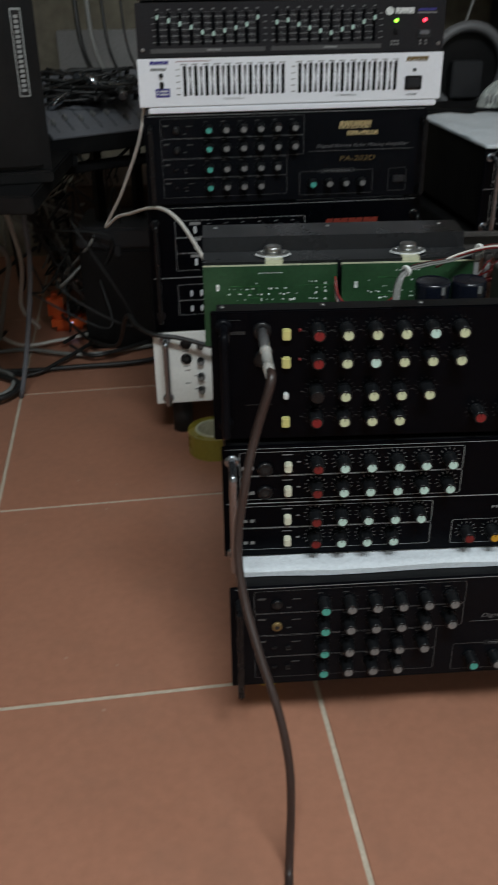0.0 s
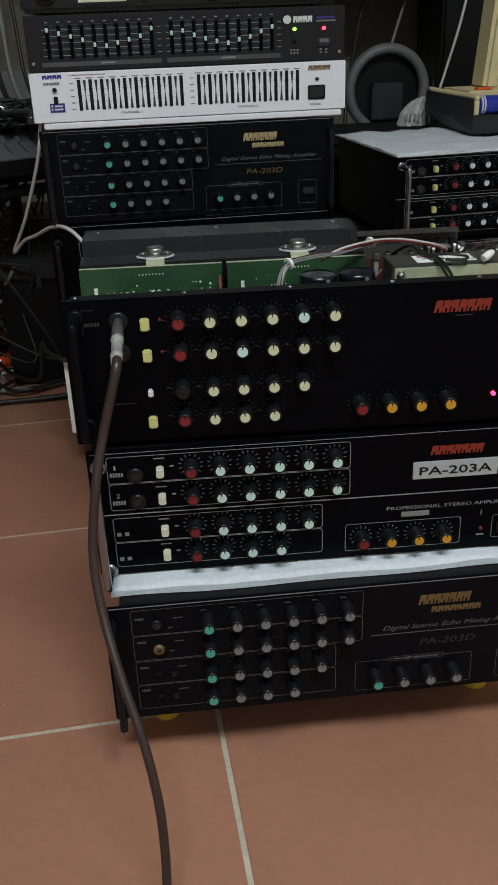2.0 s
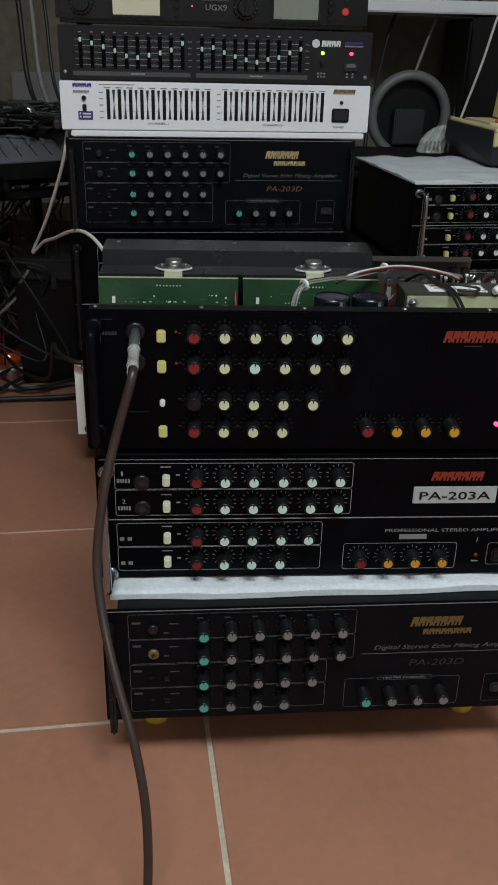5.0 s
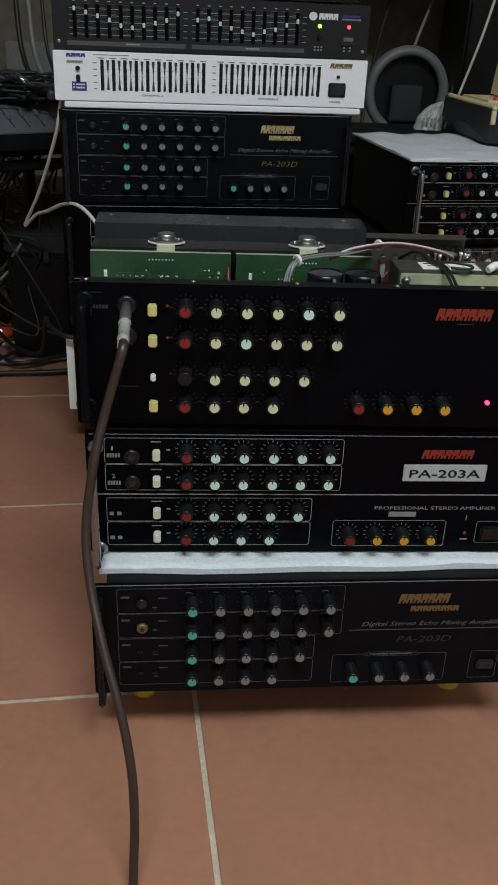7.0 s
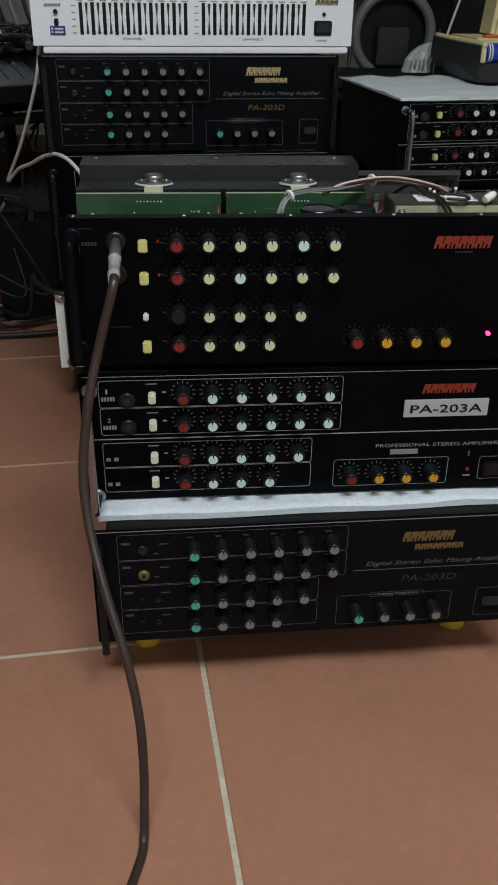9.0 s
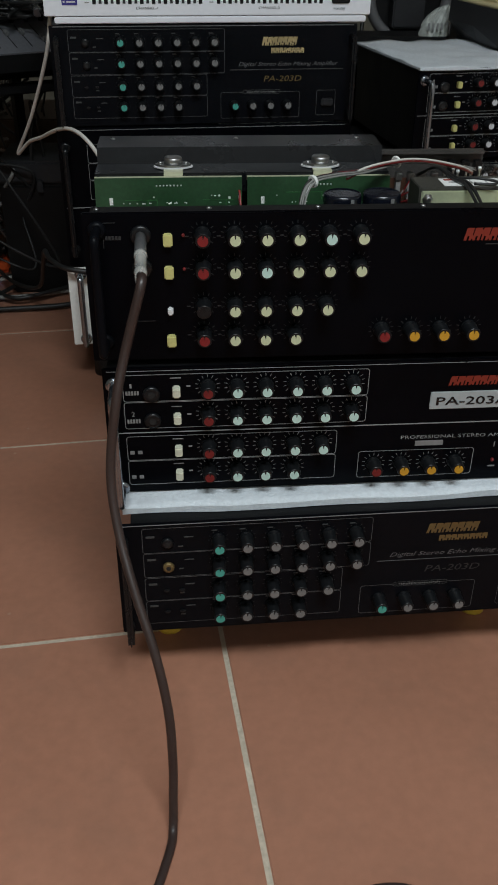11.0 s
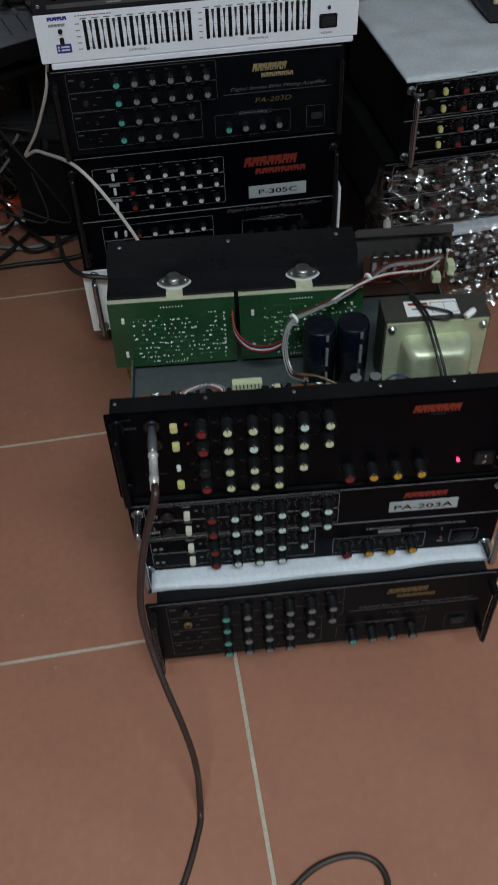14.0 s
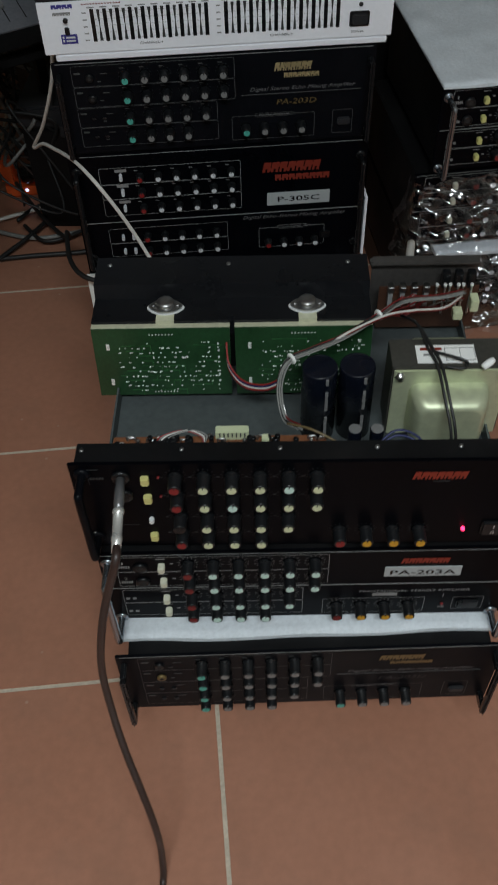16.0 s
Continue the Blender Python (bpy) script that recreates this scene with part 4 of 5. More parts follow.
    for o in (0.0, 0.005):
        bm = bmesh.new()
        tube(bm, [(0.37, 0.26, 0.11), (0.382, 0.225, 0.128), (0.39 + o, 0.185, 0.126), (0.397 + o, 0.155, 0.126), (0.402 + o, 0.12, 0.112), (0.408 + o, 0.094, 0.09), (0.412 + o, 0.08, 0.06)], 0.0019, 6, 6)
        part("mains_wire", bm, M["black_cable"], t)
    bm = bmesh.new()
    tube(bm, [(0.392, 0.18, 0.126), (0.41, 0.168, 0.13), (0.43, 0.158, 0.129), (0.425, 0.148, 0.128), (0.405, 0.152, 0.128)], 0.0017, 6, 6)
    part("mains_wire", bm, M["black_cable"], t)
    bm = bmesh.new()
    lathe(bm, [(0.004, 0), (0.0045, 0.004), (0.0045, 0.012), (0.003, 0.016)], 10, pose(0.447, 0.15, 0.127, 0, 70, 30))
    part("wire_cap", bm, M["paper"], t)
    return t


open_amp(T_AT)

# ---- rack behind ----
REAR_AT = pose(-0.15, 0.757, 0, 0, 0, 6.3)


def rear(x, y, z, rz=0.0):
    return REAR_AT @ pose(x, y, z, 0, 0, rz)


def silver_amp(m):
    t = thing("amplifier", "silver-faced amplifier with chrome handle at the stack's foot", "amplifier", m)
    w, h = 0.482, 0.146
    rack_case(t, w, h, 0.34, "silver_panel")
    for x in (0.022, w - 0.022):
        bow_handle(t, x, 0.012, h - 0.012, "chrome", 0.03, 0.0055, "chrome bow handle")
    for z in (0.122, 0.092):
        socket(t, 0.06, z, 0.0105)
    for x in (0.087, 0.115):
        for z in (0.118, 0.086, 0.054, 0.026):
            knob(t, "grey_cap", x, z - (0 if x < 0.1 else 0.008), 0.006, 0.012)
    bm = bmesh.new()
    for x, z in ((0.055, 0.107), (0.055, 0.076), (0.056, 0.067), (0.056, 0.04), (0.074, 0.055), (0.074, 0.027)):
        strip(bm, x, z, x + 0.011, z + 0.0015)
    tagged(part("small_print", bm, M["black"], t), kind="stuff")
    for x in (0.05, w - 0.05):
        for y in (0.05, 0.29):
            part("foot", lathe(bmesh.new(), [(0.02, -0.0825), (0.02, 0.005)], 14, pose(x, y, 0)), M["rubber"], t)
    return t


def large_amp(m):
    t = thing("amplifier", "tall black amplifier with red and white knobs and name plate", "amplifier", m)
    w, h = 0.486, 0.2295
    rack_case(t, w, h, 0.36, "panel")
    cols = (0.112, 0.1418, 0.1716, 0.2014, 0.2312, 0.261)
    for z in (0.188, 0.16, 0.13):
        for i in range(6):
            knob(t, "red_cap" if i == 0 else "white_cap", cols[i], z, 0.0058, 0.016)
        push_button(t, "white_cap", 0.081, z, 0.005, 0.011, 0.009)
    for r, (z, n) in enumerate(((0.072, 5), (0.043, 5))):
        for i in range(n):
            knob(t, "red_cap" if i == 0 else "white_cap", cols[i], z, 0.0058, 0.016)
        push_button(t, "white_cap", 0.07, z, 0.005, 0.009, 0.009)
        push_button(t, "white_cap", 0.088, z, 0.005, 0.009, 0.009)
    for z0, z1, x1 in ((0.174, 0.204, 0.254), (0.146, 0.1735, 0.254), (0.114, 0.1455, 0.254), (0.058, 0.088, 0.228), (0.03, 0.0575, 0.228)):
        frame_line(t, "white_line", 0.046, z0, x1 + 0.023, z1, 0.0006)
    frame_line(t, "white_line", 0.305, 0.03, 0.42, 0.07, 0.0006)
    frame_line(t, "white_line", 0.337, 0.067, 0.389, 0.074, 0.0005, y=-0.0009)
    rule_line(t, "white_line", 0.004, 0.1005, w - 0.004, 0.1018)
    rule_line(t, "white_line", 0.02, h - 0.004, w - 0.01, h - 0.0034)
    bm = bmesh.new()
    for z in (0.188, 0.16, 0.13):
        strip(bm, 0.072, z + 0.0075, 0.091, z + 0.0125)
        for i in range(6):
            strip(bm, cols[i] - 0.009, z + 0.0085, cols[i] - 0.003, z + 0.0095)
    tagged(part("small_print", bm, M["grey_print"], t), kind="stuff")
    for i in range(4):
        knob(t, "red_cap" if i == 0 else "white_cap", 0.321 + 0.0273 * i, 0.043, 0.0058, 0.016)
    emblem("emblem", 0.312, 0.178, 0.407, 0.196, 7, M["dark_red_print"], t)
    emblem("emblem", 0.333, 0.162, 0.425, 0.173, 8, M["dark_red_print"], t, lean=0.0)
    plate = part("name_plate", box(bmesh.new(), 0.32, -0.0012, 0.1145, 0.4265, 0.0005, 0.139, 0.0006), M["plate"], t)
    lettering("model_number", "P-305C", 0.338, 0.1215, 0.071, 0.01, M["black"], plate, y=-0.0018, bold=0.012)
    lettering("words", "Digital Echo Stereo Mixing Amplifier", 0.278, 0.088, 0.178, 0.0085, M["script_print"], t, slant=0.35)
    part("power_switch", box(bmesh.new(), 0.412, -0.004, 0.042, 0.43, 0.001, 0.058, 0.002), M["black"], t)
    for x in (0.012, w - 0.012):
        bow_handle(t, x, 0.03, h - 0.03, "black", 0.03)
    for x in (0.05, w - 0.05):
        for y in (0.05, 0.29):
            part("foot", lathe(bmesh.new(), [(0.012, -0.0025), (0.014, 0.0045)], 14, pose(x, y, 0)), M["rubber"], t)
    return t


def white_equaliser(m):
    t = thing("equaliser", "white graphic equaliser with twenty black slider slots", "equaliser", m)
    w, h = 0.503, 0.077
    part("front_panel", box(bmesh.new(), 0, 0, 0, w, 0.004, h, 0.001), M["white_panel"], t)
    part("body", box(bmesh.new(), 0.012, 0.003, -0.001, w - 0.012, 0.2, h - 0.004, 0.002), M["case"], t)
    bm = bmesh.new()
    box(bm, 0.014, 0.0, -0.011, w - 0.006, 0.2, -0.001, 0.0015)
    part("base_rail", bm, M["white_panel"], t)
    slot = mesh_of(box(bmesh.new(), -0.0027, -0.0008, 0.0, 0.0027, 0.0005, 0.048, 0.0004), "slider_slot", M["black"])
    bm = bmesh.new()
    marks = bmesh.new()
    for g in (0.075, 0.263):
        for i in range(10):
            x = g + 0.0178 * i
            piece("slider_slot", slot, t, pose(x, 0, 0.017))
            strip(bm, x - 0.006, 0.0665, x + 0.004, 0.068)
            if i < 9:
                a = [marks.verts.new(v) for v in ((x + 0.0066, -0.0005, 0.064), (x + 0.0112, -0.0005, 0.064), (x + 0.0094, -0.0005, 0.041), (x + 0.0112, -0.0005, 0.018), (x + 0.0066, -0.0005, 0.018), (x + 0.0084, -0.0005, 0.041))]
                marks.faces.new(a)
        for k in range(5):
            strip(bm, g, 0.0205 + 0.0098 * k, g + 0.16, 0.0207 + 0.0098 * k, -0.0003)
        for k in range(5):
            strip(bm, g - 0.014, 0.019 + 0.01 * k, g - 0.008, 0.0205 + 0.01 * k)
    tagged(part("small_print", bm, M["grey_print"], t), kind="stuff")
    tagged(part("scale_print", marks, M["worn_print"], t), kind="stuff")
    lettering("words", "CHANNEL-1", 0.137, 0.0095, 0.033, 0.0036, M["black"], t)
    lettering("words", "CHANNEL-2", 0.325, 0.0095, 0.033, 0.0036, M["black"], t)
    lettering("words", "POWER", 0.444, 0.0075, 0.018, 0.0032, M["black"], t)
    emblem("emblem", 0.02, 0.0675, 0.05, 0.0735, 4, M["sticker_blue"], t, lean=0.0)
    emblem("emblem", 0.02, 0.058, 0.045, 0.0625, 6, M["grey_print"], t)
    emblem("emblem", 0.44, 0.063, 0.477, 0.071, 5, M["dull_gold"], t)
    bm = bmesh.new()
    lathe(bm, [(0.0036, 0), (0.0036, 0.004), (0.003, 0.005)], 14, pose(0.037, 0, 0.051, 90, 0, 0))
    part("button", bm, M["black"], t)
    part("slide_switch", box(bmesh.new(), 0.034, -0.004, 0.03, 0.0405, 0.0005, 0.041, 0.001), M["black"], t)
    st = part("sticker", box(bmesh.new(), 0.027, -0.0009, 0.016, 0.05, 0.0004, 0.03, 0.0003), M["sticker_blue"], t, "blue sticker")
    bm = bmesh.new()
    for z in (0.0195, 0.0245):
        strip(bm, 0.034, z, 0.047, z + 0.0025, -0.0014)
        strip(bm, 0.029, z, 0.0315, z + 0.003, -0.0014)
    part("print", bm, M["white_print"], st)
    sw = part("power_switch", box(bmesh.new(), 0.44, -0.003, 0.017, 0.469, 0.0005, 0.04, 0.0015), M["black"], t)
    part("rocker", box(bmesh.new(), 0.443, -0.0055, 0.02, 0.466, -0.002, 0.037, 0.002), M["dark_grey"], sw)
    bm = bmesh.new()
    lathe(bm, [(0.003, 0), (0.003, 0.002), (0.002, 0.003)], 12, pose(0.4555, 0, 0.0495, 90, 0, 0))
    part("indicator", bm, M["dark_grey"], t)
    bm = bmesh.new()
    for k in range(14):
        strip(bm, 0.062 + 0.004 * k, 0.0715, 0.0648 + 0.004 * k, 0.0728)
    tagged(part("small_print", bm, M["red_cap"], t), kind="stuff")
    return t


def black_equaliser(m):
    t = thing("equaliser", "black graphic equaliser with mint sliders and lit lamps", "equaliser", m)
    w, h = 0.478, 0.079
    part("front_panel", box(bmesh.new(), 0, 0, 0, w, 0.004, h, 0.001), M["eq_panel"], t)
    part("body", box(bmesh.new(), 0.01, 0.003, 0.001, w - 0.01, 0.2, h - 0.001, 0.002), M["case"], t)
    slot = mesh_of(box(bmesh.new(), -0.003, -0.0007, 0.0, 0.003, 0.0005, 0.047, 0.0003), "slider_slot", M["panel"])
    cap = mesh_of(box(bmesh.new(), -0.0019, -0.006, -0.0033, 0.0019, -0.0005, 0.0033, 0.0006), "slider_knob", M["mint_cap"])
    bm = bmesh.new()
    for g, heights in ((0.0324, (0.9, 0.79, 0.69, 0.57, 0.41, 0.36, 0.45, 0.53, 0.63, 0.85)), (0.2134, (0.68, 0.74, 0.59, 0.47, 0.37, 0.3, 0.4, 0.47, 0.63, 0.76))):
        for i, a in enumerate(heights):
            x = g + 0.01685 * i
            s = piece("slider_slot", slot, t, pose(x, 0, 0.018))
            piece("slider_knob", cap, s, pose(0, 0, 0.045 * a))
            strip(bm, x - 0.002, 0.0685, x + 0.002, 0.07)
            for k in range(5):
                if i < 9:
                    strip(bm, x + 0.003, 0.0223 + 0.009 * k, x + 0.0145, 0.0231 + 0.009 * k)
        for k in range(5):
            strip(bm, g - 0.008, 0.0222 + 0.009 * k, g - 0.002, 0.023 + 0.009 * k)
            strip(bm, g + 0.16, 0.0222 + 0.009 * k, g + 0.166, 0.023 + 0.009 * k)
        strip(bm, g + 0.074, 0.0095, g + 0.095, 0.0115)
    tagged(part("scale_print", bm, M["white_line"], t), kind="stuff")
    bm = bmesh.new()
    for g in (0.0265, 0.2145):
        for i in range(9):
            for k in range(10):
                strip(bm, g + 0.0175 * i + 0.003, 0.0245 + 0.0045 * k, g + 0.0175 * i + 0.0145, 0.0248 + 0.0045 * k)
    tagged(part("scale_print", bm, M["script_print"], t), kind="stuff")
    bm = bmesh.new()
    strip(bm, 0.02, 0.007, 0.196, 0.0135, -0.0003)
    strip(bm, 0.205, 0.007, 0.378, 0.0135, -0.0003)
    tagged(part("title_print", bm, M["faint_print"], t), kind="stuff")
    bm = bmesh.new()
    lathe(bm, [(0.0062, 0), (0.0062, 0.0006)], 18, pose(0.389, 0, 0.061, 90, 0, 0))
    part("emblem", bm, M["white_print"], t)
    emblem("emblem", 0.398, 0.0565, 0.428, 0.0655, 4, M["white_print"], t, lean=0.0)
    emblem("emblem", 0.434, 0.0605, 0.462, 0.064, 5, M["sticker_blue"], t)
    emblem("emblem", 0.434, 0.0565, 0.464, 0.059, 8, M["grey_print"], t, lean=0.0)
    for x, c, lab in ((0.4, "led_green", "lit green lamp"), (0.4455, "led_red", "lit red lamp")):
        bm = bmesh.new()
        lathe(bm, [(0.0026, 0), (0.0026, 0.003), (0.0014, 0.0042)], 12, pose(x, 0, 0.047, 90, 0, 0))
        part("lamp", bm, M[c], t, lab)
    sw = part("power_switch", box(bmesh.new(), 0.4345, -0.004, 0.02, 0.456, 0.0005, 0.034, 0.0015), M["dark_grey"], t)
    part("rocker", box(bmesh.new(), 0.438, -0.006, 0.026, 0.4525, -0.003, 0.032, 0.001), M["mid_grey"], sw)
    push_button(t, "black", 0.4, 0.032, 0.006, 0.006, 0.006)
    bm = bmesh.new()
    for x in (0.393, 0.398, 0.403, 0.439, 0.448):
        for z in (0.011, 0.0155):
            strip(bm, x, z, x + 0.003, z + 0.0025)
    tagged(part("small_print", bm, M["grey_print"], t), kind="stuff")
    for x in (0.008, w - 0.008):
        screw(t, x, 0, 0.012, 0.003)
    return t


def wireless_receiver(m):
    t = thing("wireless_receiver", "black twin-channel wireless receiver with two display windows", "receiver", m)
    w, h = 0.49, 0.056
    bm = bmesh.new()
    box(bm, 0, -0.006, 0.003, w, 0.18, h, 0.006)
    part("body", bm, M["black"], t)
    for x, z in ((0.039, 0.031), (0.292, 0.03)):
        bm = bmesh.new()
        lathe(bm, [(0.0185, 0), (0.0185, 0.0035), (0.016, 0.005)], 24, pose(x, -0.005, z, 90, 0, 0))
        k = part("knob", bm, M["black"], t)
        bm = bmesh.new()
        lathe(bm, [(0.0135, 0.004), (0.012, 0.016)], 20, pose(x, -0.005, z, 90, 0, 0))
        box(bm, x - 0.002, -0.026, z - 0.012, x + 0.002, -0.02, z + 0.012, 0.001)
        part("grip", bm, M["black"], k)
        bm = bmesh.new()
        for i in range(16):
            a = 2 * math.pi * i / 16
            strip(bm, x + 0.017 * math.cos(a) - 0.0006, z + 0.017 * math.sin(a) - 0.0006, x + 0.017 * math.cos(a) + 0.0006, z + 0.017 * math.sin(a) + 0.0006, -0.0105)
        tagged(part("dial_marks", bm, M["grey_print"], k), kind="stuff")
    for x0, x1, mt, lab in ((0.082, 0.166, "lcd", "pale cream lit display window"), (0.332, 0.415, "lcd_dim", "dim grey-green display window")):
        f = part("display_frame", box(bmesh.new(), x0, -0.0085, 0.011, x1, -0.004, 0.05, 0.001), M["black"], t)
        part("display", box(bmesh.new(), x0 + 0.005, -0.0092, 0.0155, x1 - 0.007, -0.008, 0.046), M[mt], f, lab)
    for x in (0.185, 0.428):
        for z in (0.018, 0.03, 0.041):
            bm = bmesh.new()
            lathe(bm, [(0.0048, 0), (0.0048, 0.003), (0.004, 0.004)], 12, pose(x, -0.005, z, 90, 0, 0))
            part("button", bm, M["black"], t)
    bm = bmesh.new()
    lathe(bm, [(0.0058, 0), (0.0058, 0.003), (0.0045, 0.004)], 14, pose(0.452, -0.005, 0.028, 90, 0, 0))
    part("power_button", bm, M["red_button"], t, "red power button")
    bm = bmesh.new()
    lathe(bm, [(0.0012, 0), (0.0012, 0.0015)], 8, pose(0.209, -0.0055, 0.03, 90, 0, 0))
    part("lamp", bm, M["led_red"], t)
    lettering("model_number", "UGX9", 0.23, 0.025, 0.033, 0.008, M["grey_print"], t, y=-0.0068)
    emblem("emblem", 0.224, 0.038, 0.266, 0.046, 7, M["faint_print"], t, y=-0.0068)
    for x in (0.04, w - 0.04):
        for y in (0.03, 0.14):
            part("foot", lathe(bmesh.new(), [(0.01, 0), (0.01, 0.004)], 12, pose(x, y, 0)), M["rubber"], t)
    return t


silver_amp(rear(-0.001, -0.004, 0.0825))
large_amp(rear(0.005, 0.0, 0.2305))
echo_amp(rear(0.009, 0.0, 0.4455), "black echo mixing amplifier with bright gold lettering", name_mat="gold", model_mat="dull_gold")
bmf = bmesh.new()
box(bmf, 0.26, 0.012, 0, 0.455, 0.3, 0.0098, 0.001)
solid("foam_strip", bmf, M["felt"], "white foam strip between stacked amplifiers", "foam sheet", rear(0.009, 0.0, 0.452))
white_equaliser(rear(0.005, 0.0, 0.6215) @ Matrix.Diagonal((1.004, 1, 0.947, 1)))
black_equaliser(rear(0.007, 0.0, 0.6955) @ Matrix.Diagonal((1.047, 1, 1.0, 1)))
wireless_receiver(rear(0.006, 0.002, 0.7745))

# ---- rack to the side ----
SIDE_AT = pose(0.445, 0.812, 0.007, 0, 0, 9.0)


def side(x, y, z, rz=0.0):
    return SIDE_AT @ pose(x, y, z, 0, 0, rz)


twin_amp(side(0, 0, 0.389), "black amplifier with cream buttons topped by a white sheet", "cream_button", "white_cap", "side rack")
twin_amp(side(-0.024, 0.006, 0.236), "black amplifier wrapped in clear plastic film", "white_button", "white_cap", "side rack", handles=False)
twin_amp(side(-0.018, 0.01, 0.076), "black amplifier wrapped in clear film at the rack's foot", "white_button", "white_cap", "side rack", handles=False)
solid("pallet", box(bmesh.new(), 0.0, 0.02, -0.007, 0.48, 0.36, 0.069, 0.004), M["wood"], "dark wooden block under the side rack", "block", side(-0.01, 0.012, 0))
foam_sheet("foam_sheet", 0.0, -0.004, 0.475, 0.355, 0.144, "felt", "white foam sheet lying on the side rack", side(0, 0, 0.389), thick=0.004, seed=4, wave=0.004)
foam_sheet("foam_sheet", 0.02, -0.03, 0.46, 0.33, 0.0, "felt", "white foam sheet between film-wrapped amplifiers", side(0.008, 0.012, 0.2215), thick=0.007, seed=8)


def film_wrap(m, w, h, d, seed):
    """Loose crumpled film over the front and one flank of a wrapped amplifier."""
    bm = bmesh.new()
    nx, nz = 170, 60
    rows = []
    for j in range(nz + 1):
        row = []
        for i in range(nx + 1):
            s = i / nx * (w + d) - d
            z = j / nz * h
            fold = abs(noise.noise((s * 9 + z * 22 + seed, z * 26 - s * 14, 5.1)))
            n = noise.noise((s * 12 + seed, z * 14, 0.3)) * 0.012 + (fold - 0.3) * 0.03 + abs(noise.noise((s * 26 - z * 20 + seed, z * 30 + s * 12, 2.3))) * 0.018 + abs(noise.noise((s * 60 + z * 45 + seed, z * 70 - s * 30, 4.3))) * 0.007
            out = 0.024 + n + 0.3 * (h - z)
            row.append(bm.verts.new((s, -out, z) if s > 0 else (-out * 0.45, -s - 0.02, z)))
        rows.append(row)
    for j in range(nz):
        for i in range(nx):
            f = bm.faces.new((rows[j][i], rows[j][i + 1], rows[j + 1][i + 1], rows[j + 1][i]))
            f.smooth = True
    ob = solid("plastic_wrap", bm, M["film"], "crumpled clear plastic film round an amplifier", "plastic film", m)
    ob.visible_shadow = False
    return ob


film_wrap(side(-0.024, 0.006, 0.232), 0.482, 0.152, 0.02, 1)
film_wrap(side(-0.018, 0.01, 0.072), 0.482, 0.148, 0.02, 7)


def desk_gadget(m):
    """Low dark base with a taller left cheek rimmed in cream, a blue roll across the front and a cream upright behind."""
    t = thing("desk_machine", "dark grey desk machine with cream trim, blue roll and upright", "machine", m)
    part("base", box(bmesh.new(), 0.0, 0.0, 0.0, 0.3, 0.2, 0.034, 0.003), M["dark_grey"], t)
    bm = bmesh.new()
    low = [(0.0, 0.0, 0.004), (0.0, 0.1, 0.004), (0.0, 0.2, 0.004)]
    mid = [(-0.002, -0.001, 0.034), (-0.012, 0.1, 0.03), (-0.024, 0.2, 0.032)]
    top = [(-0.003, -0.001, 0.064), (-0.012, 0.1, 0.066), (-0.022, 0.2, 0.069)]
    skin = []
    for dx in (0.0, 0.012):
        skin.append([[bm.verts.new((x + dx, y, z)) for x, y, z in row] for row in (low, mid, top)])
    for r in range(2):
        for c in range(2):
            for k in (0, 1):
                v = skin[k]
                bm.faces.new((v[r][c], v[r][c + 1], v[r + 1][c + 1], v[r + 1][c]))
        for c in (0, 2):
            bm.faces.new((skin[0][r][c], skin[1][r][c], skin[1][r + 1][c], skin[0][r + 1][c]))
    for c in range(2):
        for r in (0, 2):
            bm.faces.new((skin[0][r][c], skin[0][r][c + 1], skin[1][r][c + 1], skin[1][r][c]))
    part("cheek", bm, M["dark_grey"], t)
    bm = bmesh.new()
    tube(bm, [(0.0035, -0.003, 0.036), (0.003, -0.003, 0.062), (0.003, 0.002, 0.0665), (-0.006, 0.1, 0.0685), (-0.016, 0.2, 0.0715)], 0.0052, 8, 6)
    part("trim", bm, M["cream"], t, "cream rounded trim")
    part("tray", box(bmesh.new(), 0.012, 0.06, 0.034, 0.3, 0.2, 0.074, 0.003), M["cream"], t)
    part("orange_key", box(bmesh.new(), 0.03, 0.062, 0.074, 0.062, 0.078, 0.079, 0.0015), M["orange"], t)
    bm = bmesh.new()
    box(bm, 0.0, 0.115, 0.0, 0.03, 0.185, 0.24, 0.008)
    box(bm, 0.028, 0.125, 0.0, 0.25, 0.18, 0.23, 0.004)
    bm.transform(pose(0.066, 0, 0.07, 0, 5, 0))
    part("upright", bm, M["cream"], t)
    turn = pose(0.012, 0.016, 0.0515, 0, 90, 0)
    bm = bmesh.new()
    lathe(bm, [(0.0165, 0), (0.017, 0.004), (0.017, 0.24), (0.0155, 0.244)], 24, turn)
    r = part("blue_roll", bm, M["can_blue"], t, "glossy blue roll")
    for z in (0.004, 0.009):
        bm = bmesh.new()
        lathe(bm, [(0.0173, z), (0.0173, z + 0.003)], 24, turn)
        part("band", bm, M["white_print"], r)
    return t


desk_gadget(pose(0.632, 1.013, 0.5475, 0, 0, 7))

# ---- clutter behind ----


